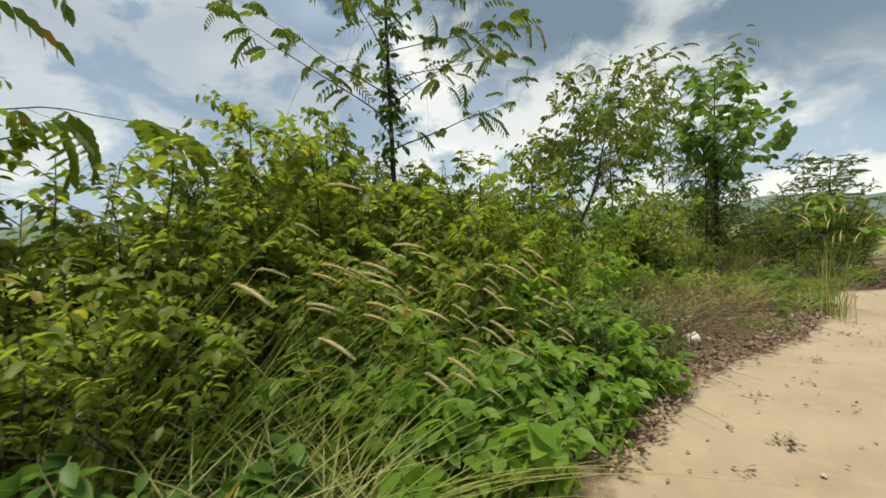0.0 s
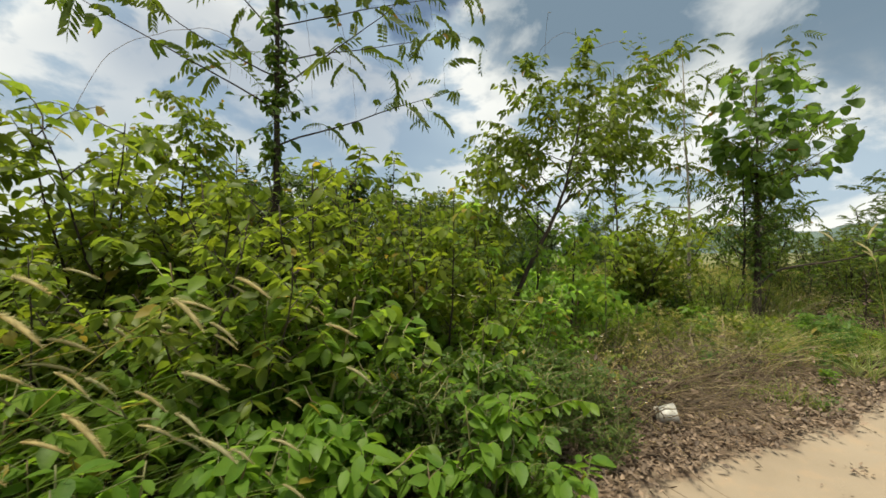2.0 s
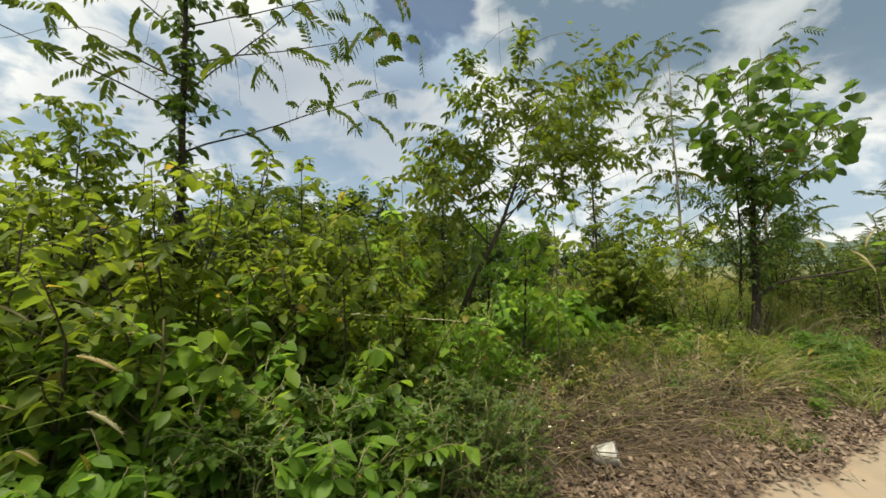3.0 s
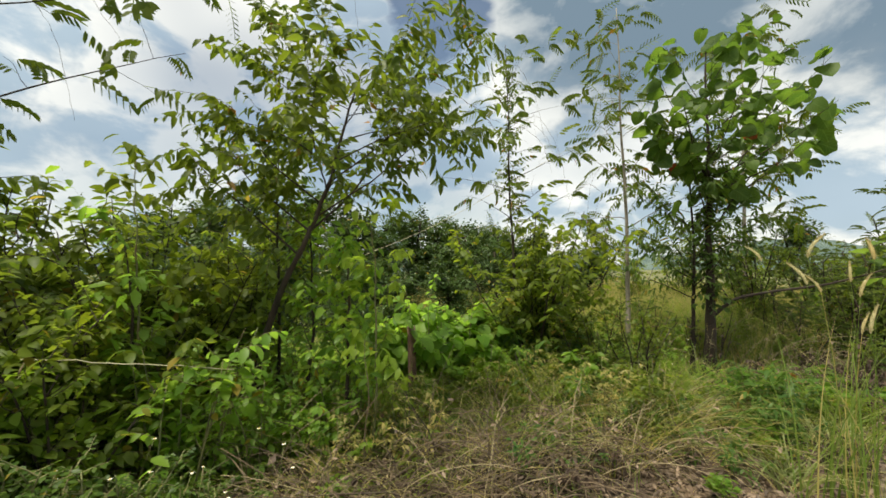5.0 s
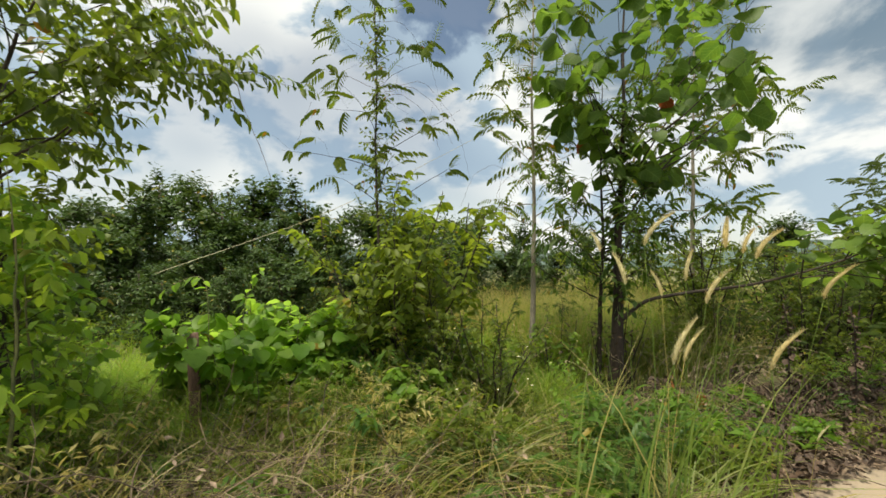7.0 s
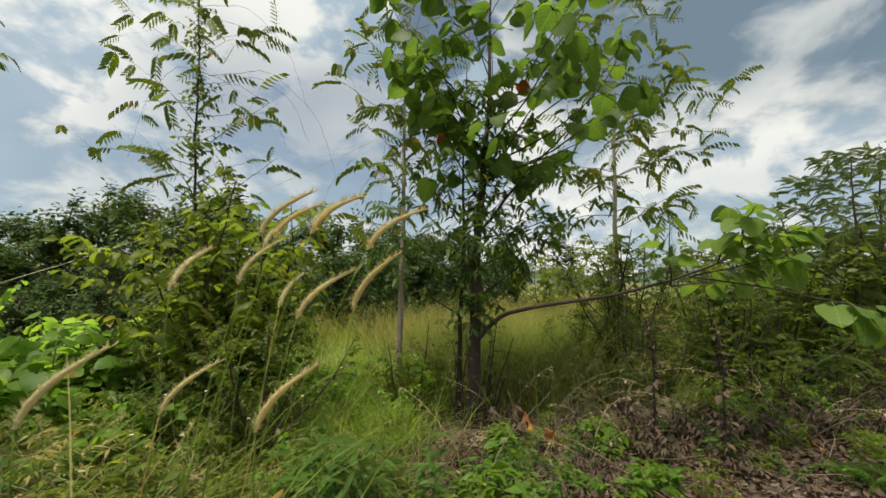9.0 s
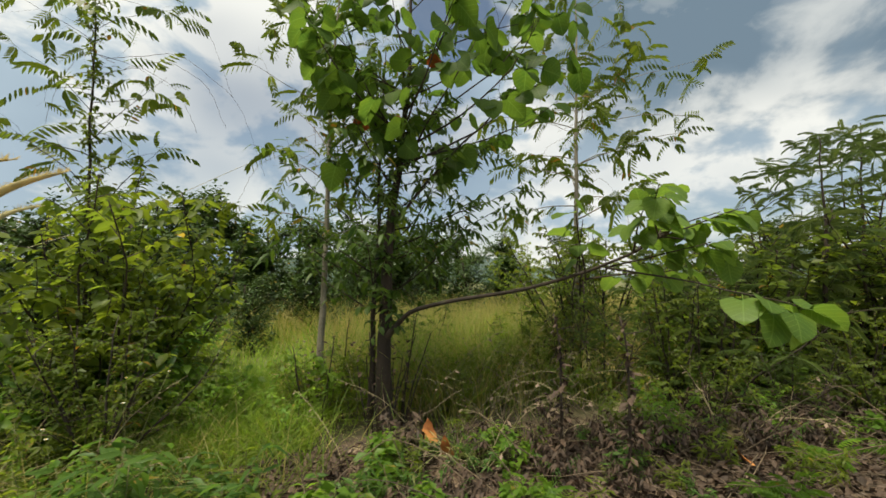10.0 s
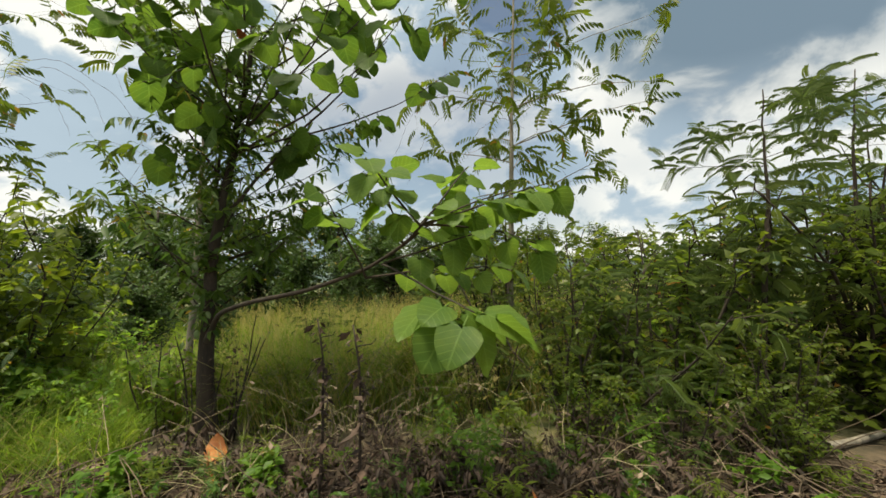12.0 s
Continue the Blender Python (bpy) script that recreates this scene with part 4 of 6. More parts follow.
place(thick, [(2.3, 2.6, 1.0, 0), (3.0, 2.8, 1.08, 1), (3.7, 2.75, 0.98, 2), (4.3, 2.75, 0.82, 3), (1.7, 2.9, 1.0, 4), (1.06, 2.9, 0.9, 5), (0.3, 2.9, 1.05, 0.4), (-0.5, 3.2, 1.3, 1.4), (-1.3, 3.1, 1.25, 2.1), (-1.1, 2.4, 1.05, 3.1), (-0.2, 2.75, 1.12, 4.1), (3.35, 3.6, 1.2, 2.4), (4.2, 3.6, 1.0, 3.4), (2.35, 3.6, 1.32, 4.4), (3.2, 4.5, 1.25, 5.4), (4.1, 4.6, 1.1, 0.9), (1.65, 3.35, 1.25, 0.8), (4.95, 4.8, 0.9, 3.9), (0.6, 2.1, 0.75, 5.1)])
place(thick, [(-0.3, 2.2, 0.85, 0.2), (1.0, 2.65, 0.9, 0.9), (0.6, 3.1, 0.95, 3.0), (-2.2, 3.0, 1.0, 0.5), (-3.2, 3.4, 1.05, 1.5), (1.4, 2.2, 0.75, 2.7), (3.7, 4.2, 1.22, 1.6), (4.5, 4.25, 1.15, 0.6), (5.0, 4.6, 1.05, 4.6), (2.6, 4.3, 1.25, 3.6), (1.8, 4.4, 1.2, 5.6)])
fresh = [shrub("light_shrub", "open shrub with light green oval leaves", "shrub", 1.1, 0.7, 6, OVATE, 0.095, LEAF_FRESH, STEM_GREEN, 60 + k, 8, 8, "roadside shrubs", sag=0.5) for k in range(2)]
place(fresh, [(10.35, 4.3, 0.8, 0.4), (4.55, 2.95, 1.15, 2.4), (1.9, 2.2, 1.15, 0.1), (2.4, 2.35, 1.25, 1.1), (2.9, 2.35, 1.3, 2.1), (3.4, 2.4, 1.3, 3.1), (3.9, 2.45, 1.15, 4.1)])
place(fresh, [(1.4, 2.0, 1.1, 5.1), (3.1, 2.9, 1.5, 0.7), (2.2, 2.9, 1.5, 1.7), (4.1, 3.0, 1.25, 2.7), (5.0, 5.6, 1.0, 4.3), (8.7, 5.9, 1.1, 2.4), (7.6, 5.3, 0.9, 5.3), (8.4, 5.6, 0.9, 0.9), (6.8, 6.0, 0.7, 1.9)])
place(fresh, [(4.8, 3.6, 1.15, 3), (5.2, 4.4, 1.1, 2.6), (15.0, 4.6, 1.2, 0.6), (16.1, 3.9, 1.3, 1.6), (14.4, 3.9, 1.0, 2.6), (15.4, 3.5, 1.1, 3.6), (9.3, 4.2, 0.7, 1.3), (7.9, 4.2, 0.75, 2.2)])
airy = [shrub("light_shrub", "thin open shrub with pale yellow-green leaves", "shrub", 1.1, 0.65, 5, OVATE, 0.082, LEAF_PALE, STEM_GREEN, 66 + k, 7, 6, "roadside shrubs", sag=0.5, thick=0.007) for k in range(2)]
place(airy, [(9.45, 3.9, 0.55, 0), (9.8, 4.2, 0.6, 1), (10.1, 3.8, 0.5, 2), (9.6, 4.7, 0.65, 3), (10.0, 4.9, 0.6, 4), (9.3, 4.4, 0.6, 5), (5.1, 3.0, 0.6, 0.5), (5.5, 3.1, 0.55, 1.5), (5.85, 3.3, 1.0, 2.5), (4.85, 2.85, 1.2, 3.5), (5.7, 3.9, 1.1, 4.5), (5.75, 3.2, 0.75, 0.2), (5.95, 3.5, 0.75, 1.2), (4.9, 3.0, 1.25, 3.7), (5.2, 2.95, 0.9, 0.8), (5.55, 3.0, 0.7, 2.8), (5.35, 3.2, 0.5, 2.3), (4.8, 3.2, 0.95, 1), (5.7, 3.6, 0.8, 2)])
pale = [shrub("vine_mass", "tangle of vine with broad pale green leaves", "vine", 0.95, 0.7, 6, ROUND, 0.125, LEAF_PALE, STEM_GREEN, 70 + k, 8, 6, "vines by the post", sag=0.5) for k in range(2)]
place(pale, [(7.2, 4.45, 1.25, 0), (7.45, 4.4, 1.25, 1), (6.85, 4.6, 1.3, 2), (7.65, 4.15, 0.85, 3), (7.35, 4.2, 0.75, 4), (6.55, 4.8, 0.8, 5), (7.9, 4.7, 1.2, 1.6), (7.3, 4.9, 1.3, 2.6)])
fine = [shrub("fine_leaved_herb", "bushy herb with fine dark leaves and small white flowers", "herb", 0.8, 0.55, 7, TINY, 0.035, LEAF_DARK, STEM_GREEN, 80 + k, 11, 14, "bushy herbs", small=1) for k in range(2)]
place(fine, [(3.45, 1.75, 1.1, 0.3), (3.7, 1.95, 1.2, 1.3), (3.3, 2.0, 1.2, 2.3), (3.8, 1.65, 0.8, 3.3), (4.25, 1.85, 1.0, 0), (4.6, 1.95, 1.0, 1), (4.0, 2.25, 1.15, 2), (4.75, 2.2, 0.9, 3), (4.4, 2.3, 1.1, 4), (5.0, 2.3, 0.8, 5), (4.8, 1.75, 0.65, 0.6), (4.55, 1.65, 0.5, 4.6)])
olive = [shrub("small_leaved_bush", "upright bush with small olive-green leaves", "bush", 2.1, 0.75, 8, OVATE_FOUR, 0.068, LEAF_OLIVE, BARK_DARK, 90 + k, 17, 15, "small-leaved bushes", sag=0.4) for k in range(2)]
place(thick, [(8.5, 4.6, 1.35, 0), (8.6, 4.9, 1.15, 1), (8.6, 4.35, 0.95, 0.7), (8.3, 4.4, 0.75, 1.7), (16.2, 10.0, 1.3, 4.2), (17.6, 9.4, 1.4, 5.2), (19.2, 8.6, 1.4, 0.7)])
place(olive, [(9.0, 3.35, 0.68, 2), (8.65, 3.6, 0.6, 3), (13.9, 3.5, 0.8, 4), (13.2, 4.4, 0.6, 1.5), (17.0, 2.7, 1.0, 3.1), (18.2, 3.5, 1.15, 4.2), (15.0, 2.55, 0.6, 5.2), (16.4, 5.2, 1.1, 2.6), (19.5, 3.0, 1.2, 1.0), (18.0, 5.0, 1.2, 2.0), (16.6, 3.0, 1.25, 3.3), (13.7, 4.9, 1.2, 2.3), (14.6, 5.4, 1.2, 3.7)])
hedge = [shrub("feathery_shrub", ("roadside shrub with fern-like leaves to the ground", "loose roadside shrub with small olive leaves")[k], "shrub", 1.45, 0.95, 6, (FROND, OVATE_FOUR)[k], (0.19, 0.075)[k], (LEAF_FERN, LEAF_OLIVE)[k], BARK_DARK, 130 + k, (8, 10)[k], (4, 14)[k], "feathery shrubs", sag=0.15, t_low=0.05) for k in range(2)]
place(hedge, [(14.2, 3.3, 1.1, 0), (14.85, 3.4, 1.45, 2), (15.6, 3.7, 1.6, 1), (16.3, 3.5, 1.75, 3), (17.2, 3.6, 2.0, 5), (18.2, 3.4, 2.1, 0.5), (14.6, 4.2, 1.3, 4), (16.0, 4.6, 1.6, 2.7), (13.4, 3.9, 0.8, 1.5), (16.4, 2.6, 1.3, 3.5), (17.5, 4.6, 1.4, 4.5), (13.7, 2.9, 0.55, 5.5), (14.3, 2.6, 0.6, 1.2), (14.9, 2.35, 0.5, 3.2), (19.2, 3.8, 1.4, 0.9), (12.9, 4.8, 0.8, 1.9), (11.7, 5.6, 0.8, 2.3), (7.7, 4.9, 0.8, 1.2)])
herb = [shrub("tall_weed", "knee-high leafy weed in the verge growth", "weed", 0.75, 0.42, 5, (OVATE_FOUR, LANCE_FOUR, OVATE_FOUR)[k], (0.075, 0.10, 0.06)[k], (LEAF_MID, LEAF_OLIVE, LEAF_BRIGHT)[k], STEM_GREEN, 140 + k, 6, (9, 9, 10)[k], "tall weeds", thick=0.006, t_low=0.05, small=1) for k in range(3)]
place(herb, scatter(27, 8, 8.2, 9.3, 2.5, 3.3, 0.7, 1.1, 0.28) + scatter(21, 5, 5.0, 6.15, 3.0, 3.8, 0.7, 1.15, 0.25) + scatter(17, 7, 7.4, 9.2, 3.35, 5.0, 0.7, 1.35, 0.3) + scatter(171, 6, 12.4, 14.0, 4.2, 5.2, 0.7, 1.2, 0.3) + scatter(18, 10, 4.5, 5.6, 3.0, 5.4, 0.7, 1.3, 0.3) + scatter(181, 14, 7.1, 8.2, 3.5, 5.6, 0.6, 1.1, 0.3) + scatter(183, 7, 8.0, 9.0, 5.0, 6.6, 0.9, 1.5, 0.35) + scatter(19, 8, -1.5, 5.0, 4.5, 7.0, 1.0, 2.0, 0.4) + scatter(20, 16, 12.4, 18.0, 2.6, 4.0, 0.6, 1.1, 0.3))
stalky = [shrub("stalky_weed", ("thin stalky weed with narrow yellow-green leaves", "thin stalky weed with narrow straw-yellow leaves")[k], "weed", 1.0, 0.38, 5, LANCE_FOUR, 0.085, (LEAF_MID, GRASS_DRY)[k], STEM_GREEN, 160 + k, 8, 7, "stalky weeds", thick=0.006, small=1, sag=0.35) for k in range(2)]
place(stalky, scatter(26, 26, 5.7, 8.6, 2.75, 3.75, 0.45, 0.85, 0.22))
place(stalky[:1], scatter(25, 14, 11.3, 13.7, 3.9, 4.9, 0.6, 0.9, 0.24))
place(stalky, scatter(22, 9, 12.2, 14.4, 3.5, 4.9, 0.6, 1.0, 0.25) + scatter(23, 6, 10.1, 10.7, 4.2, 5.0, 0.6, 1.0, 0.2) + scatter(24, 8, 7.6, 9.0, 3.2, 4.0, 0.5, 0.8, 0.25))
feathered = [shrub("pinnate_weed", "low bright weed with comb-like pinnate leaves", "weed", 0.22, 0.28, 4, FEATHER, 0.15, LEAF_BRIGHT, STEM_GREEN, 170 + k, 3, 3, "pinnate weeds", thick=0.006, small=1, sag=0.1) for k in range(2)]
place(feathered, [(12.75, 1.75, 0.95, 1), (13.6, 2.1, 0.9, 5), (11.5, 2.3, 0.8, 3.5), (14.2, 1.9, 0.9, 5.5)])
weeds = [shrub("weed", "small leafy weed on the verge", "weed", 0.38, 0.3, 4, LANCE_FOUR if k else OVATE_FOUR, 0.075, (LEAF_BRIGHT, LEAF_COOL, LEAF_MID)[k], STEM_GREEN, 100 + k, 5, 7, "verge weeds", thick=0.006, t_low=0.05, small=1) for k in range(3)]
place(weeds, scatter(931, 16, 9.4, 11.2, 2.1, 3.0, 0.6, 1.2, 0.2) + scatter(932, 22, 11.2, 15.4, 1.95, 3.2, 0.4, 0.95, 0.22) + [(10.05, 2.0, 1.2, 0), (10.3, 2.2, 1.3, 1), (10.6, 2.35, 1.1, 2), (9.8, 2.3, 1.2, 3), (10.9, 2.3, 0.8, 4)] + scatter(92, 34, 5.2, 9.0, 2.3, 3.6, 0.5, 1.3, 0.25) + scatter(7, 12, 7.6, 9.0, 3.0, 4.6, 0.9, 1.8, 0.25) + scatter(71, 7, 10.4, 12.0, 2.8, 3.4, 0.5, 0.85, 0.25) + scatter(8, 11, 9.0, 14.5, 2.0, 3.2, 0.5, 1.1, 0.22) + scatter(95, 12, 5.3, 6.7, 3.2, 3.7, 0.7, 1.1, 0.2) + scatter(9, 8, 4.6, 5.6, 2.7, 4.2, 0.9, 1.5, 0.25) + scatter(91, 15, 9.6, 14.2, 1.9, 3.2, 0.3, 0.7, 0.2) + [(7.08, 1.42, 0.45, 0), (6.95, 1.5, 0.35, 1), (8.0, 1.75, 0.7, 2), (8.4, 1.9, 1.0, 1), (8.7, 1.75, 0.9, 3), (8.9, 2.1, 1.1, 4), (8.3, 2.3, 1.0, 5)])

withered = [shrub("withered_weed", "low withered brown weed in the leaf litter", "weed", 0.34, 0.32, 5, LANCE_FOUR, 0.065, WITHERED, BARK_DARK, 180 + k, 5, 8, "withered weeds", thick=0.006, t_low=0.05, small=1, sag=0.8) for k in range(2)]
place(withered, scatter(411, 34, 10.4, 15.0, 2.15, 3.4, 0.6, 1.25, 0.22) + scatter(412, 10, 5.2, 8.4, 2.1, 3.1, 0.6, 1.1, 0.25))

# ---- plume grass ----
left = [plume_grass("tall arching grass with tan bristly seed spikes in the thicket", 1.55, 10, -12, 0.72, 110 + k, 0.135, 18, -0.75) for k in range(3)]
place(left, [(0.75, 1.70, 0.98, 0), (1.05, 1.55, 0.80, 0.1), (0.55, 1.95, 1.08, -0.1), (1.15, 1.95, 1.02, 0.1), (0.35, 1.70, 1.02, 0.15), (0.85, 2.2, 1.18, -0.1), (1.45, 1.75, 0.72, -0.1), (0.05, 2.1, 1.2, 0.1)])
right = [plume_grass("tall grass clump with tan bristly seed spikes at the verge", 1.42, 5, 12, 0.26, 120 + k, 0.175, 16, 0.9, SPIKE_BENT) for k in range(2)]
place(right, [(8.76, 1.42, 1.12, -0.1), (8.84, 1.52, 1.08, 0.05)])
single = [plume_grass("few low grass stalks with fat tan seed spikes", 1.0, 1, 20, 0.16, 124 + k, 0.145, 10, 0.9, SPIKE_BENT) for k in range(2)]
place(single, [(8.52, 1.42, 1.42, 0.1), (8.70, 1.40, 1.18, 0), (9.04, 1.40, 1.36, -0.3), (9.64, 1.42, 0.68, -0.3)])


lance = [shrub("lance_leaved_herb", "leafy green herb with long narrow leaves at the verge", "herb", 0.78, 0.52, 7, LANCE, 0.13, LEAF_COOL, STEM_GREEN, 150 + k, 7, 6, "narrow-leaved herbs", thick=0.006, t_low=0.05, sag=0.4) for k in range(2)]
place(lance, [(8.55, 4.3, 1.35, 0.4), (8.85, 4.45, 1.45, 1.4), (8.3, 4.25, 1.25, 2.4), (9.35, 2.25, 1.0, 0), (9.7, 2.45, 0.85, 1), (9.1, 2.05, 0.7, 2)])


def coarse_tussock(x, y, h, seed):
    """Tussock of broad pale arching blades."""
    r = np.random.default_rng(seed)
    root = thing("coarse_tussock", (x, y, 0), "tussock of broad pale arching grass blades", "grass", "coarse tussocks")
    b = Bag()
    n = 64
    foot = np.concatenate([r.normal(0, 0.06, (n, 2)), np.full((n, 1), -0.02)], 1)
    blades(b, r, foot, h * r.uniform(0.6, 1.1, n), r.uniform(0.011, 0.021, n), r.uniform(0.2, 0.8, n), r.uniform(0.6, 1.5, n), r.uniform(0, 6.28, n), 8)
    tagged(part("blade_tuft", b, GRASS_PALE, root), kind="stuff")


for q in ((0.95, 1.2, 1.05, 1), (0.55, 1.1, 1.0, 2), (1.35, 1.15, 0.75, 3), (0.2, 1.25, 1.1, 4), (1.2, 1.3, 0.95, 10), (9.5, 2.0, 0.5, 5), (8.6, 1.7, 0.5, 6), (11.3, 3.1, 0.4, 7), (9.8, 1.9, 0.35, 8), (8.5, 2.6, 0.75, 21), (8.75, 2.75, 0.7, 22), (7.3, 2.75, 0.55, 23)):
    coarse_tussock(*q)


def post(x, y, h, rad):
    root = thing("fence_post", (x, y, 0), "short weathered reddish-brown wooden fence post", "post", "fence posts")
    root.rotation_euler = (radians(1.5), radians(-1.0), 0)
    b = Bag()
    s = np.linspace(0, 1, 9)
    line = np.stack([-0.03 * s, 0.01 * np.sin(s * 5), -0.15 + s * (h + 0.15)], 1)
    tube(b, line, rad, rad * 0.88, 9)
    part("shaft", b, POST, root)


post(6.70, 4.05, 0.91, 0.048)


def vine_shoot(pts, n, size, seed):
    """A thin climbing shoot with leaves set along it."""
    r = np.random.default_rng(seed)
    pts = np.array(pts, float)
    root = thing("vine_shoot", pts[0], "thin climbing shoot with fresh green leaves by the post", "vine", "shoots by the post")
    t = np.linspace(0, len(pts) - 1, 18)
    line = np.stack([np.interp(t, np.arange(len(pts)), pts[:, k]) for k in range(3)], 1) - pts[0]
    for _ in range(3):
        line[1:-1] = 0.25 * line[:-2] + 0.5 * line[1:-1] + 0.25 * line[2:]
    b = Bag()
    tube(b, line, 0.004, 0.002, 4)
    part("stem", b, STEM_GREEN, root)
    lb = Bag()
    put_leaves(lb, OVATE, r, line[3:], n, size, 0.1, sag=0.9)
    loose_leaves(lb, OVATE, LEAF_PALE, root)


vine_shoot([(6.74, 4.2, 0.0), (6.76, 4.18, 0.6), (6.72, 4.3, 1.1), (6.68, 4.38, 1.40), (6.45, 4.45, 1.32), (6.25, 4.5, 1.15)], 16, 0.10, 1)
vine_shoot([(6.78, 4.1, 0.0), (6.76, 4.06, 0.5), (6.68, 3.99, 0.85), (6.60, 4.0, 0.98)], 14, 0.13, 2)
vine_shoot([(7.0, 4.4, 0.6), (6.98, 4.42, 1.0), (7.05, 4.45, 1.3), (7.15, 4.5, 1.45)], 12, 0.11, 3)
vine_shoot([(6.4, 4.4, 0.0), (6.38, 4.38, 0.5), (6.3, 4.36, 0.9), (6.15, 4.4, 1.02)], 12, 0.11, 4)


def coppice(x, y, n, seed):
    """Thin dead shoots standing round a trunk's foot."""
    r = np.random.default_rng(seed)
    for k in range(n):
        a = k * 0.8 + seed
        root = thing("dead_shoot", (x + 0.16 * math.cos(a), y + 0.13 * math.sin(a), 0), "thin dead brown shoot at the foot of a trunk", "stem", "dead shoots")
        b = Bag()
        tube(b, grow(r, (0, 0, -0.04), (0.2 * math.cos(a), 0.2 * math.sin(a), 1), r.uniform(0.5, 1.1), 8, 0.07), 0.011, 0.004, 5)
        part("cane", b, BARK_DARK, root)
        lb = Bag()
        put_leaves(lb, CURL, r, grow(r, (0, 0, 0.15), (0.15 * math.cos(a), 0.15 * math.sin(a), 1), 0.7, 6, 0.02), 10, 0.06, 0.0, sag=1.3)
        tagged(part("withered_foliage", lb, WITHERED, root), kind="stuff")


coppice(10.9, 3.88, 12, 12)
coppice(10.42, 4.3, 6, 13)
coppice(13.3, 4.05, 4, 14)

# ---- field grass, litter, brush ----


def stuff(name, bag, mat, label, category):
    tagged(new(name, bag.mesh(name, mat)), label, category, kind="stuff")


def build_field():
    r = np.random.default_rng(31)
    # tall pale grass to the right
    n = 23000
    x, y = r.uniform(8.5, 26, n), 4.5 + 15.7 * r.uniform(0, 1, n) ** 1.4
    beyond = (x > 10.4) | (y > 9.0)
    x, y = x[beyond], y[beyond]
    n = len(x)
    b = Bag()
    foot = np.stack([x, y, np.full(n, -0.03)], 1)
    blades(b, r, foot, r.uniform(0.55, 1.15, n), 0.008 + 0.0011 * y, r.uniform(0, 0.35, n), r.uniform(0, 0.6, n), None, 2)
    n = 5200
    foot = np.stack([r.uniform(10.9, 15.5, n), r.uniform(4.7, 8.5, n), np.full(n, -0.03)], 1)
    blades(b, r, foot, r.uniform(0.7, 1.2, n), r.uniform(0.007, 0.013, n), r.uniform(0, 0.3, n), r.uniform(0, 0.7, n), None, 3)
    stuff("field_grass_dry", b, GRASS_DRY, "tall pale yellow-green grass filling the field", "grass")
    n = 23000
    x, y = r.uniform(-6, 11, n), 4.3 + 12 * r.uniform(0, 1, n) ** 1.4
    b = Bag()
    foot = np.stack([x, y, np.full(n, -0.03)], 1)
    blades(b, r, foot, r.uniform(0.25, 0.62, n), 0.008 + 0.0011 * y, r.uniform(0, 0.4, n), r.uniform(0.1, 0.8, n), None, 2)
    stuff("field_grass_green", b, GRASS_FIELD, "fresh green grass in the field behind the verge", "grass")


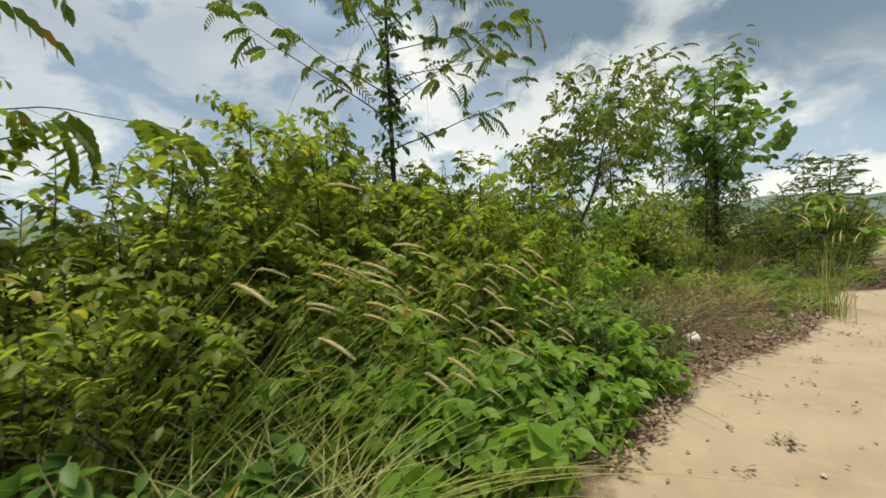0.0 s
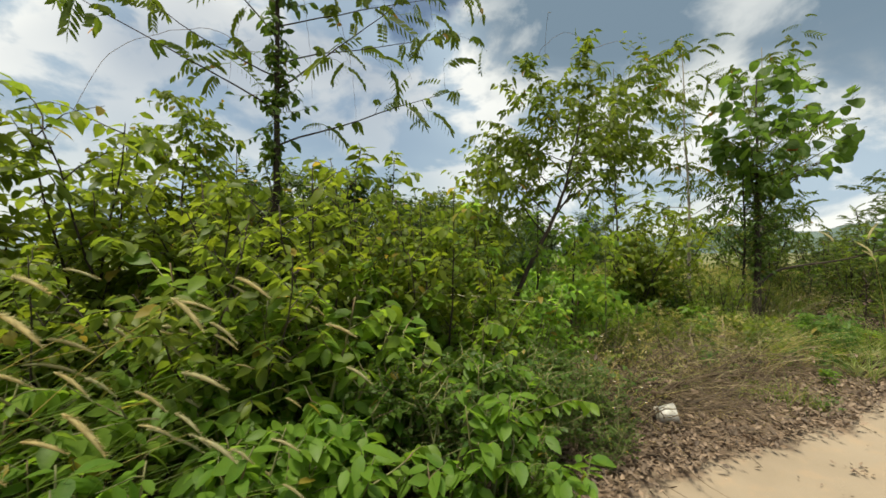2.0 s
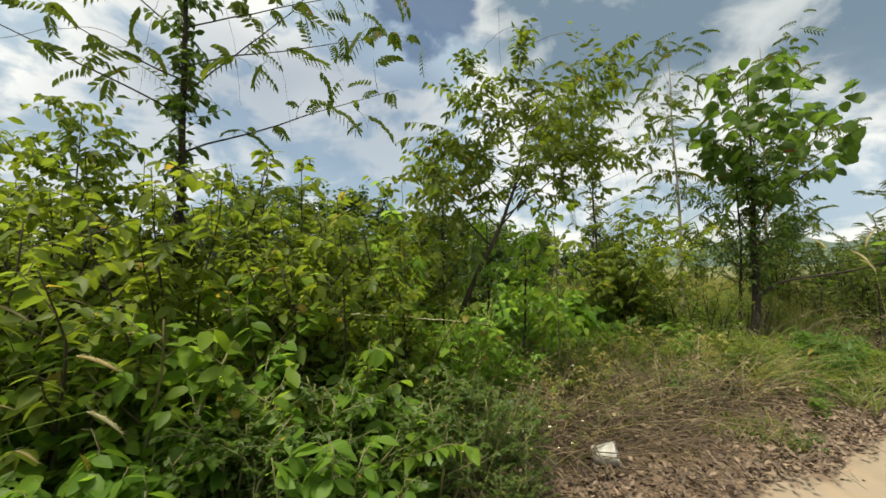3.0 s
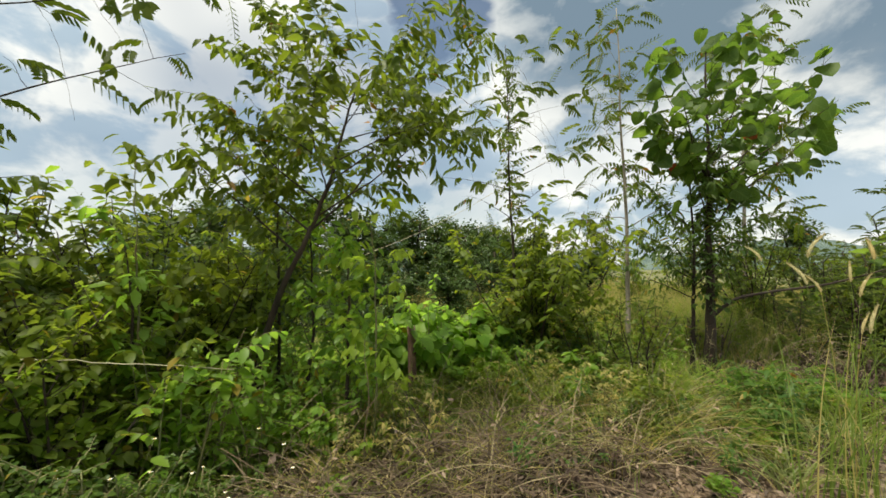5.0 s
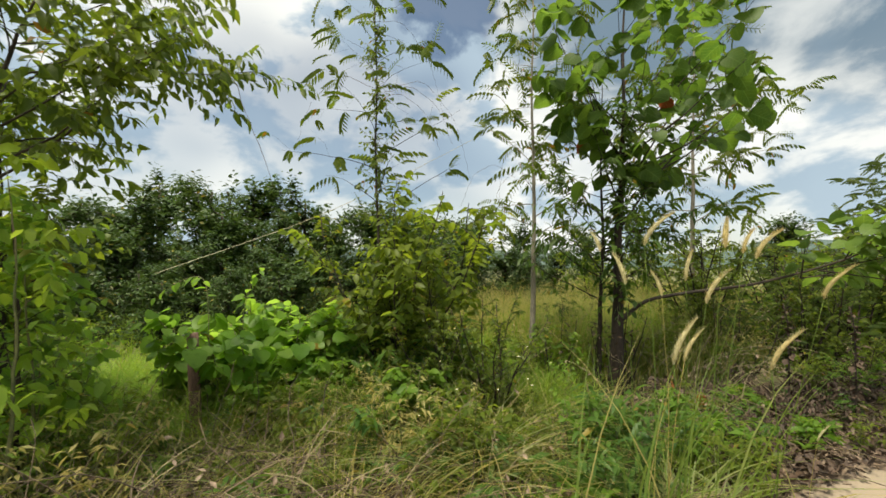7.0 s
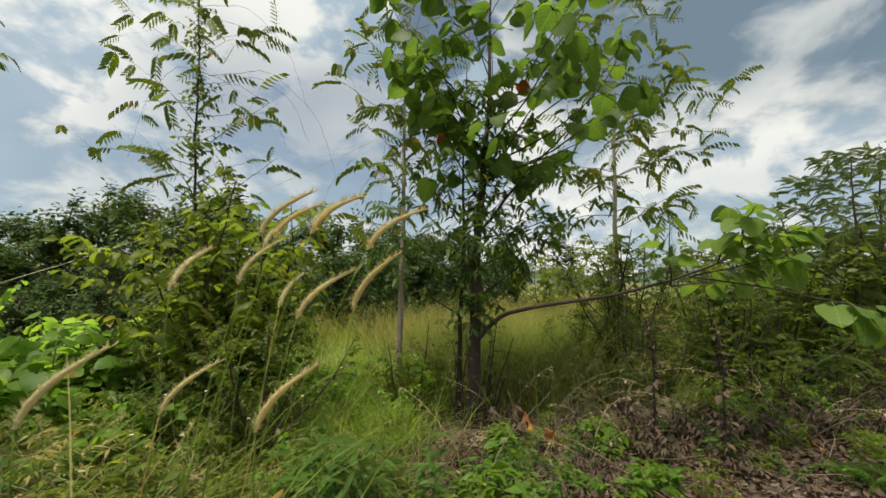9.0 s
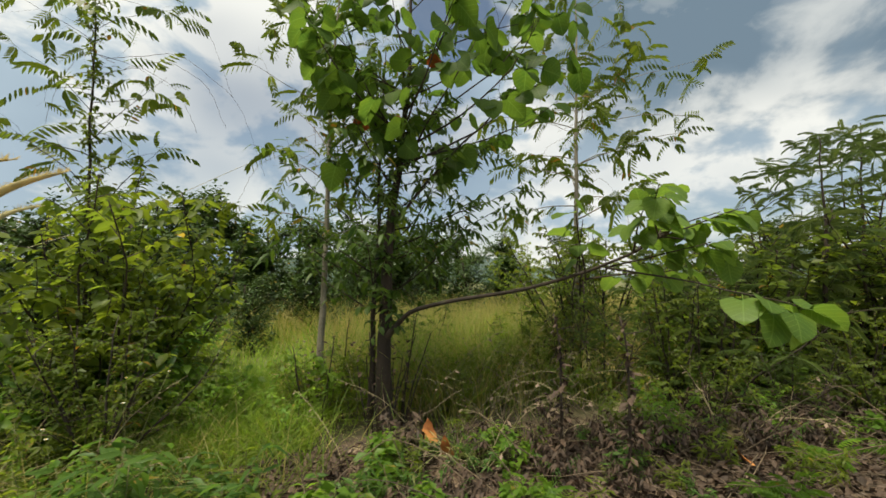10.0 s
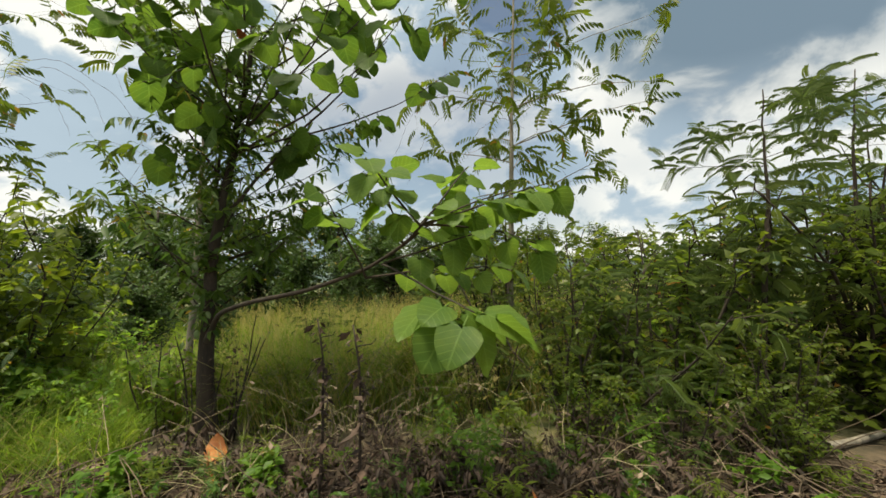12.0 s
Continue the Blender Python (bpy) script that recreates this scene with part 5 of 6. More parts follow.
def build_verge_grass():
    r = np.random.default_rng(32)
    b = Bag()
    # loose tufts
    for cx, cy, n, h, w in ((7.05, 1.75, 130, 0.24, 0.16), (6.9, 1.95, 90, 0.2, 0.15), (6.3, 3.5, 260, 0.36, 0.35), (7.2, 3.5, 260, 0.4, 0.4), (8.0, 3.5, 220, 0.6, 0.4), (9.4, 3.0, 220, 0.5, 0.4), (9.9, 3.6, 200, 0.5, 0.35),
                            (11.7, 4.1, 90, 0.75, 0.3), (12.4, 4.2, 90, 0.8, 0.3), (13.5, 3.6, 100, 0.5, 0.4), (11.6, 4.6, 220, 0.9, 0.5), (12.5, 4.7, 220, 0.9, 0.5), (9.7, 4.3, 200, 0.7, 0.5), (5.9, 4.6, 300, 0.55, 0.6), (6.5, 5.0, 300, 0.5, 0.7), (5.5, 2.9, 160, 0.4, 0.3)):
        foot = np.stack([r.normal(cx, w, n), r.normal(cy, w, n), np.full(n, -0.02)], 1)
        blades(b, r, foot, h * r.uniform(0.5, 1.1, n), r.uniform(0.006, 0.012, n), r.uniform(0, 0.5, n), r.uniform(0.1, 1.0, n), None, 4)
    stuff("verge_grass", b, GRASS, "loose green grass tufts along the verge", "grass")
    b = Bag()
    n = 5200
    x = r.uniform(4.8, 16.5, n)
    y = np.where(x > 9.8, r.uniform(4.3, 6.0, n), r.uniform(3.6, 5.8, n))
    foot = np.stack([x, y, np.full(n, -0.02)], 1)
    c = Bag()
    blades(c, r, foot, r.uniform(0.3, 0.85, n), r.uniform(0.006, 0.013, n), r.uniform(0, 0.5, n), r.uniform(0.1, 1.0, n), None, 4)
    for _ in range(34):
        cx, cy = r.uniform(5.0, 9.6), r.uniform(2.5, 3.7)
        n = r.integers(10, 30)
        foot = np.stack([r.normal(cx, 0.07, n), r.normal(cy, 0.07, n), np.full(n, -0.02)], 1)
        blades(c, r, foot, r.uniform(0.2, 0.6, n), r.uniform(0.003, 0.008, n), r.uniform(0.1, 0.7, n), r.uniform(0.3, 1.2, n), None, 4)
    n = 2600
    foot = np.stack([r.uniform(4.9, 6.6, n), r.uniform(4.2, 6.6, n), np.full(n, -0.02)], 1)
    blades(c, r, foot, r.uniform(0.25, 0.5, n), r.uniform(0.010, 0.020, n), r.uniform(0.2, 0.8, n), r.uniform(0.4, 1.3, n), None, 3)
    for x0, x1, y0, y1, n in ((5.5, 6.9, 3.7, 6.8, 2600), (9.1, 10.3, 3.5, 6.2, 3000)):
        foot = np.stack([r.uniform(x0, x1, n), r.uniform(y0, y1, n), np.full(n, -0.02)], 1)
        blades(c, r, foot, r.uniform(0.22, 0.5, n), r.uniform(0.008, 0.017, n), r.uniform(0.1, 0.7, n), r.uniform(0.2, 1.2, n), None, 3)
    n = 3400
    foot = np.stack([r.uniform(11.0, 14.2, n), r.uniform(4.4, 6.8, n), np.full(n, -0.02)], 1)
    blades(c, r, foot, r.uniform(0.55, 1.12, n), r.uniform(0.006, 0.012, n), r.uniform(0, 0.35, n), r.uniform(0.1, 0.8, n), None, 4)
    stuff("rank_grass", c, GRASS_FIELD, "rank green grass between the weeds", "grass")
    n = 1100
    foot = np.stack([r.uniform(11.1, 14.0, n), r.uniform(3.8, 5.4, n), np.full(n, -0.02)], 1)
    blades(b, r, foot, r.uniform(0.5, 1.0, n), r.uniform(0.006, 0.012, n), r.uniform(0, 0.4, n), r.uniform(0.1, 0.7, n), None, 4)
    n = 320
    x = r.uniform(5.6, 10.5, n)
    foot = np.stack([x, r.uniform(2.3, 3.6, n), np.full(n, -0.02)], 1)
    blades(b, r, foot, r.uniform(0.3, 0.9, n), r.uniform(0.004, 0.009, n), r.uniform(0.2, 1.0, n), r.uniform(0.3, 1.3, n), None, 5)
    n = 380
    x = r.uniform(5.0, 9.5, n)
    foot = np.stack([x, edge_y(x) + r.uniform(0.25, 1.3, n), np.full(n, -0.02)], 1)
    blades(b, r, foot, r.uniform(0.12, 0.4, n), r.uniform(0.002, 0.005, n), r.uniform(0.2, 1.4, n), r.uniform(0.3, 1.5, n), None, 4)
    # bent straw standing in loose sheaves over the brush
    for _ in range(46):
        cx, cy = r.uniform(5.2, 9.2), 0.0
        cy = r.uniform(2.1, 3.4)
        n = r.integers(10, 26)
        foot = np.stack([r.normal(cx, 0.06, n), r.normal(cy, 0.06, n), np.full(n, -0.02)], 1)
        a0 = r.uniform(0, 6.28)
        blades(b, r, foot, r.uniform(0.35, 0.9, n), r.uniform(0.004, 0.008, n), r.uniform(0.3, 1.0, n), r.uniform(0.6, 1.6, n), a0 + r.normal(0, 0.6, n), 6)
    stuff("dry_grass", b, GRASS_DRY, "dry straw-coloured grass bent over the verge", "grass")


def build_litter():
    r = np.random.default_rng(33)
    n = 14000
    x = r.uniform(2.6, 16, n)
    y = edge_y(x) + 0.02 + np.abs(r.normal(0, 0.55, n)) - 0.14 * r.uniform(0, 1, n) ** 3
    p = np.stack([x, y, 0.012 + 0.03 * r.uniform(0, 1, n)], 1)
    a = r.uniform(0, 6.28, n)
    b = Bag()
    stamp(b, CURL, p, np.stack([np.cos(a), np.sin(a), r.normal(0, 0.25, n)], 1), np.array([0, 0, 1.0]) + r.normal(0, 0.35, (n, 3)), r.uniform(0.02, 0.065, n))
    # second, darker layer of dead leaves from x = 9 on
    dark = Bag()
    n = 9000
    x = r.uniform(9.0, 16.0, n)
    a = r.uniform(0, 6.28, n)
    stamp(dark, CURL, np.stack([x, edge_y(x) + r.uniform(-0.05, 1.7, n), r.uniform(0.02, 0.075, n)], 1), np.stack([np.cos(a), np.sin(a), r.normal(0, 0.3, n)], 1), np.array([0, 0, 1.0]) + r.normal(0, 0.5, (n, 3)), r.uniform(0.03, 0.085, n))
    n = 260
    x, y = r.uniform(2, 12, n), None
    y = edge_y(x) - r.uniform(0.0, 1.6, n)
    a = r.uniform(0, 6.28, n)
    stamp(b, CURL, np.stack([x, y, np.full(n, -0.035)], 1), np.stack([np.cos(a), np.sin(a), 0 * a], 1), np.array([0, 0, 1.0]) + r.normal(0, 0.2, (n, 3)), r.uniform(0.012, 0.05, n))
    stuff("leaf_litter", b, LITTER, "brown curled dead leaves strewn over the verge", "leaf litter")
    stuff("withered_litter", dark, WITHERED, "dark brown curled dead leaves on the verge and under the trees", "leaf litter")
    # fallen twigs
    b = Bag()
    for _ in range(1500):
        x = r.uniform(3.5, 15.5)
        y = edge_y(x) + r.uniform(0.05, 1.9)
        a = r.uniform(0, 6.28)
        tube(b, grow(r, (x, y, 0.015 + r.uniform(0, 0.05)), (math.cos(a), math.sin(a), r.normal(0, 0.12)), r.uniform(0.12, 0.5), 4, 0.12, -0.02), 0.0035, 0.0015, 3)
    stuff("fallen_twigs", b, TWIG, "thin dead twigs lying in the litter", "twigs")


def brush_pile(x, y, w, h, n, seed):
    r = np.random.default_rng(seed)
    root = thing("dead_brush", (x, y, 0), "tangled heap of dry brown cut brush on the verge", "brush", "brush heaps")
    b = Bag()
    for _ in range(n):
        a = r.uniform(0, 6.28)
        p = np.array([r.normal(0, w * 0.45), r.normal(0, w * 0.3), abs(r.normal(0, h * 0.2))])
        rise = abs(r.normal(0.1 + h, 0.5)) if h > 0.45 else r.normal(0.25, 0.45)
        tube(b, grow(r, p, (math.cos(a), math.sin(a), rise), r.uniform(0.35, 1.0), 7, 0.15, -0.16 if h > 0.45 else -0.10), r.uniform(0.0022, 0.0062), 0.0015, 4)
    tagged(part("brushwood", b, TWIG, root), kind="stuff")
    lb = Bag()
    m = n // 2
    p = np.stack([r.normal(0, w * 0.45, m), r.normal(0, w * 0.3, m), np.abs(r.normal(0, h * 0.35, m))], 1)
    stamp(lb, CURL, p, r.normal(0, 1, (m, 3)), r.normal(0, 1, (m, 3)), r.uniform(0.03, 0.07, m))
    tagged(part("dry_foliage", lb, LITTER, root), kind="stuff")


def far_wood():
    """The dark wood across the field."""
    kinds = []
    for k in range(3):
        r = np.random.default_rng(200 + k)
        root = thing("wood_tree", (0, 0, 0), "dense dark green tree at the wood's edge across the field", "tree", "trees of the far wood")
        b = Bag()
        tube(b, grow(r, (0, 0, -0.1), (0.05, 0, 1), 3.4, 9, 0.05), 0.11, 0.03, 7, 0.05)
        lines = []
        for j in range(40):
            a, z = j * 2.4, 0.1 + 3.1 * r.uniform(0, 1)
            g = grow(r, (0, 0, z), (math.cos(a), math.sin(a), 0.45), r.uniform(0.9, 1.7) * (1.15 - 0.2 * z), 6, 0.12, 0.03)
            tube(b, g, 0.035, 0.008, 4)
            lines.append(g)
        part("trunk", b, BARK_DARK, root)
        lb = Bag()
        for g in lines:
            for j in range(13):
                q, d = along(g, 0.2 + 0.8 * (j + r.uniform(0, 1)) / 13)
                tw = grow(r, q, d * 0.3 + r.normal(0, 0.6, 3) + np.array([0, 0, 0.25]), r.uniform(0.35, 0.7), 4, 0.15)
                put_leaves(lb, LONG_FAR if k == 1 else TINY, r, tw, 8, 0.17 if k != 1 else 0.2, 0.1, tilt=0.35)
        part("crown", lb, LEAF_WOOD, root)
        kinds.append(root)
    spots = []
    r = np.random.default_rng(77)
    edge = ((10.4, 11.4, 0.66), (11.6, 11.0, 0.62), (12.7, 11.6, 0.66), (13.9, 11.4, 0.58), (15.1, 11.8, 0.6), (16.6, 12.4, 0.6), (12.2, 14.5, 0.85), (14.2, 15, 0.8), (1.2, 17.5, 1.0), (2.9, 18.5, 1.32), (4.8, 15.5, 1.18), (6.3, 16, 1.25), (7.9, 15, 1.1), (9.3, 16, 0.98), (10.8, 17, 1.1), (12.6, 19, 1.15), (14.6, 21, 1.2), (17, 23, 1.2), (5.6, 13.6, 0.92), (7.2, 13.2, 0.8), (8.7, 13.6, 0.74), (3.4, 14, 0.95), (1.8, 13.8, 0.85), (-1, 11.5, 0.5), (1, 11, 0.55), (2.6, 10.6, 0.62))
    skirt = ((4.2, 10.2, 0.62), (5.6, 10.4, 0.55), (6.9, 10.9, 0.5), (8.2, 11.8, 0.5), (9.8, 13.5, 0.5), (11.6, 15.5, 0.55), (20, 26, 1.3), (23, 25, 1.25), (26, 22, 1.15), (31, 13, 1.1), (3.4, 9.2, 0.4), (5.0, 9.3, 0.4), (4.4, 8.1, 0.36), (5.5, 7.9, 0.36), (6.5, 7.7, 0.38), (7.5, 7.3, 0.38), (8.5, 7.5, 0.4), (9.3, 8.6, 0.4), (7.4, 9.4, 0.45), (6.3, 9.6, 0.36), (-6, 14, 0.6), (-9, 12, 0.6))
    for x, y, s in edge + skirt:
        spots.append((x, y, s, r.uniform(0, 6.28)))
    place(kinds, spots)


LONG_FAR = blade(0.34, (0.5,), (1.0,), 0.1, 0.25)
far_wood()
build_field()
build_verge_grass()
build_litter()
HEAPS = ((5.9, 2.35, 0.6, 0.42, 210), (6.6, 2.5, 0.65, 0.5, 230), (7.3, 2.6, 0.55, 0.46, 150), (8.2, 2.85, 0.5, 0.35, 90), (5.5, 2.55, 0.45, 0.5, 150), (6.1, 2.95, 0.5, 0.46, 90), (7.0, 3.05, 0.5, 0.5, 110), (5.6, 2.05, 0.4, 0.4, 140), (6.2, 2.1, 0.45, 0.3, 120), (6.9, 2.2, 0.5, 0.25, 110))
LOW_HEAPS = ((7.9, 2.3, 0.5, 0.25, 110), (10.9, 2.3, 0.7, 0.15, 40), (12.6, 2.2, 0.8, 0.15, 45), (13.6, 2.3, 0.7, 0.2, 60), (11.6, 2.7, 0.9, 0.14, 50), (12.4, 2.8, 0.8, 0.14, 50), (14.8, 2.2, 0.9, 0.3, 130))
for k, (x, y, w, h, n) in enumerate(HEAPS + LOW_HEAPS):
    brush_pile(x, y, w, h, n, 300 + k)


def dry_plant(x, y, n, h, seed):
    """A dead herb: stiff pale stalks bending over from one foot, a few side twigs and hanging dry leaves."""
    r = np.random.default_rng(seed)
    root = thing("dry_plant", (x, y, 0), "dead straw-coloured herb with bent stiff stalks", "plant", "dead herbs")
    lb = Bag()
    for k in range(n):
        a = k * 2.4 + r.uniform(-0.5, 0.5)
        line = grow(r, (*r.normal(0, 0.02, 2), -0.02), (math.cos(a) * r.uniform(0.3, 0.9), math.sin(a) * r.uniform(0.3, 0.9), 1.0), h * r.uniform(0.7, 1.3), 9, 0.07, -0.13)
        b = Bag()
        tube(b, line, 0.0042, 0.0016, 4)
        for u in (0.45, 0.65, 0.82):
            p, d = along(line, u + r.uniform(-0.06, 0.06))
            tube(b, grow(r, p, d + r.normal(0, 0.7, 3), r.uniform(0.08, 0.22), 4, 0.1, -0.05), 0.002, 0.001, 3)
        part("stalk", b, STRAW, root)
        put_leaves(lb, CURL, r, line[4:], 4, 0.05, 0.1, sag=1.2)
    tagged(part("withered_foliage", lb, LITTER, root), kind="stuff")


r8 = np.random.default_rng(88)
for k in range(26):
    dry_plant(5.3 + 3.9 * k / 26 + r8.uniform(-0.15, 0.15), r8.uniform(2.15, 3.45), 4 + k % 3, r8.uniform(0.45, 0.85), 500 + k)
for k in range(10):
    dry_plant(10.6 + 0.42 * k + r8.uniform(-0.15, 0.15), r8.uniform(2.5, 3.6), 3 + k % 3, r8.uniform(0.4, 0.75), 540 + k)

for k in range(12):
    dry_plant(10.9 + 0.24 * k + r8.uniform(-0.1, 0.1), r8.uniform(3.7, 4.8), 4 + k % 3, r8.uniform(0.8, 1.15), 560 + k)

# ---- small things ----


def bare_runner(pts, r0, label, seed, mat=None):
    """A thin bare trailing stem through given points."""
    r = np.random.default_rng(seed)
    pts = np.array(pts, float)
    root = thing("trailing_stem", pts[0], label, "stem", "bare trailing stems")
    t = np.linspace(0, len(pts) - 1, 30)
    line = np.stack([np.interp(t, np.arange(len(pts)), pts[:, k]) for k in range(3)], 1) - pts[0]
    for _ in range(6):
        line[1:-1] = 0.25 * line[:-2] + 0.5 * line[1:-1] + 0.25 * line[2:]
    b = Bag()
    tube(b, line + r.normal(0, 0.004, line.shape), r0, r0 * 0.5, 4)
    part("shoot", b, mat or WIRE, root)


bare_runner([(5.75, 6.6, 1.35), (6.5, 6.63, 1.66), (7.31, 6.64, 1.99), (8.2, 6.6, 2.4), (9.3, 6.6, 3.05), (10.4, 6.6, 3.7), (11.5, 6.5, 4.3)], 0.005, "long pale bare shoot slanting over the field", 1)
bare_runner([(3.15, 2.75, 1.14), (3.8, 2.74, 1.09), (4.5, 2.72, 1.01), (5.15, 2.68, 0.92)], 0.004, "long pale bare shoot across the shrubs", 2)
bare_runner([(10.0, 2.0, 0.25), (10.5, 2.6, 0.32), (11.0, 2.95, 0.42), (11.4, 3.2, 0.5)], 0.004, "pale dead cane lying across the weeds", 3, TWIG)
bare_runner([(8.0, 1.6, 0.02), (8.5, 1.55, 0.12), (8.95, 1.5, 0.30), (9.3, 1.5, 0.5)], 0.004, "pale dead cane leaning at the verge", 4, TWIG)
r9 = np.random.default_rng(90)
for k in range(26):
    x0 = (2.8, 5.8, 8.3, 10.5, 14.1)[k % 5] + r9.normal(0, 0.2)
    y0 = (3.8, 3.2, 4.7, 4.9, 5.3)[k % 5] + r9.normal(0, 0.2)
    z0, a = r9.uniform(2.6, 4.6), r9.uniform(-0.6, 3.7)
    L = r9.uniform(0.8, 1.7)
    bare_runner([(x0, y0, z0), (x0 + 0.4 * L * math.cos(a), y0 + 0.25 * L * math.sin(a), z0 + 0.18 * L), (x0 + 0.8 * L * math.cos(a), y0 + 0.5 * L * math.sin(a), z0 - 0.05 * L), (x0 + L * math.cos(a), y0 + 0.6 * L * math.sin(a), z0 - 0.55 * L)],
                0.0025, "thin bare twig trailing from the crown", 100 + k, TWIG)


def cup():
    """Crushed pale plastic cup lying on its side in the litter."""
    root = thing("plastic_cup", (5.57, 1.94, 0.085), "crushed whitish plastic cup lying in the litter", "litter")
    root.rotation_euler = (radians(75), radians(12), radians(40))
    root.scale = (1.9, 1.9, 1.7)
    r = np.random.default_rng(3)
    n, m = 16, 6
    a = np.arange(n) / n * 2 * np.pi
    v = []
    for rad, z in ((0.030, -0.045), (0.034, -0.045), (0.040, 0.0), (0.045, 0.045), (0.047, 0.05), (0.043, 0.048), (0.038, 0.0), (0.030, -0.04)):
        dent = 1 - 0.22 * np.exp(-((a - 2.0) ** 2) * 1.5) * (z > -0.03)
        v.append(np.stack([np.cos(a) * rad * dent, np.sin(a) * rad * dent, np.full(n, z)], 1))
    k = len(v)
    f = [(i * n + j, i * n + (j + 1) % n, (i + 1) * n + (j + 1) % n, (i + 1) * n + j) for i in range(k - 1) for j in range(n)]
    b = Bag()
    b.add(np.concatenate(v), f)
    b.add(np.stack([np.cos(a) * 0.032, np.sin(a) * 0.032, np.full(n, -0.044)], 1), [(0, j, j + 1) for j in range(1, n - 1)])
    part("cup_wall", b, PLASTIC, root)
    b = Bag()
    aa = np.linspace(4.0, 5.6, 9)
    rows = [np.stack([np.cos(aa) * q, np.sin(aa) * q, np.full(9, z)], 1) for q, z in ((0.0405, -0.012), (0.0435, 0.018))]
    b.add(np.concatenate(rows), [(i, i + 1, 10 + i, 9 + i) for i in range(8)])
    part("printed_band", b, DARKBIT, root, "faded dark printed patch")


cup()


def sand_clumps():
    """Small knots of dead leaves and bark on the sand."""
    r = np.random.default_rng(71)
    for x, y, n in ((3.9, 0.55, 26), (4.6, 0.95, 10), (5.3, 0.8, 8), (6.1, 0.95, 12), (3.3, 0.6, 10), (4.9, 0.4, 6), (7.6, 1.0, 14), (8.3, 1.1, 12), (10.9, 1.6, 12)):
        root = thing("leaf_clump", (x, y, -0.035), "small knot of dark dead leaves on the sand", "leaf litter", "clumps on the track")
        b = Bag()
        p = np.concatenate([r.normal(0, 0.05, (n, 2)), r.uniform(0, 0.015, (n, 1))], 1)
        a = r.uniform(0, 6.28, n)
        stamp(b, CURL, p, np.stack([np.cos(a), np.sin(a), 0.1 + 0 * a], 1), np.array([0, 0, 1.0]) + r.normal(0, 0.3, (n, 3)), r.uniform(0.02, 0.06, n))
        tagged(part("dead_foliage", b, LITTER, root), kind="stuff")


sand_clumps()


def fallen_leaf(x, y, z, size, turn, tilt):
    root = thing("fallen_leaf", (x, y, z), "large curled orange dead leaf on the litter", "leaf", "fallen orange leaves")
    b = Bag()
    v, f = ROUND
    v = v * np.array([1.0, 1.0, -2.2])
    b.add(v * size, f)
    root.rotation_euler = (radians(tilt), radians(8), turn)
    part("leaf_blade", b, ORANGE, root)


for q in ((11.16, 3.23, 0.10, 0.16, 0.4, 25), (11.25, 3.05, 0.06, 0.15, 2.0, 35), (13.18, 2.23, 0.05, 0.13, 1.0, 10)):
    fallen_leaf(*q)


def dead_stem(x, y):
    """Dead upright stem hung with shrivelled leaves."""
    r = np.random.default_rng(44)
    root = thing("withered_plant", (x, y, 0), "dead dark cane hung with shrivelled brown leaves", "plant")
    b = Bag()
    line = grow(r, (0.06, 0.1, -0.05), (-0.05, -0.05, 1), 1.15, 10, 0.06)
    tube(b, line, 0.012, 0.005, 6)
    for k in range(7):
        p, d = along(line, 0.3 + 0.1 * k)
        tube(b, grow(r, p, r.normal(0, 1, 3), 0.16, 4, 0.2), 0.004, 0.002, 4)
    part("cane", b, BARK_DARK, root)
    lb = Bag()
    put_leaves(lb, CURL, r, line, 60, 0.075, 0.2, sag=1.4, spread=0.02)
    tagged(part("withered_foliage", lb, WITHERED, root), kind="stuff")


for spot in ((12.08, 2.2), (11.85, 2.6)):
    dead_stem(*spot)


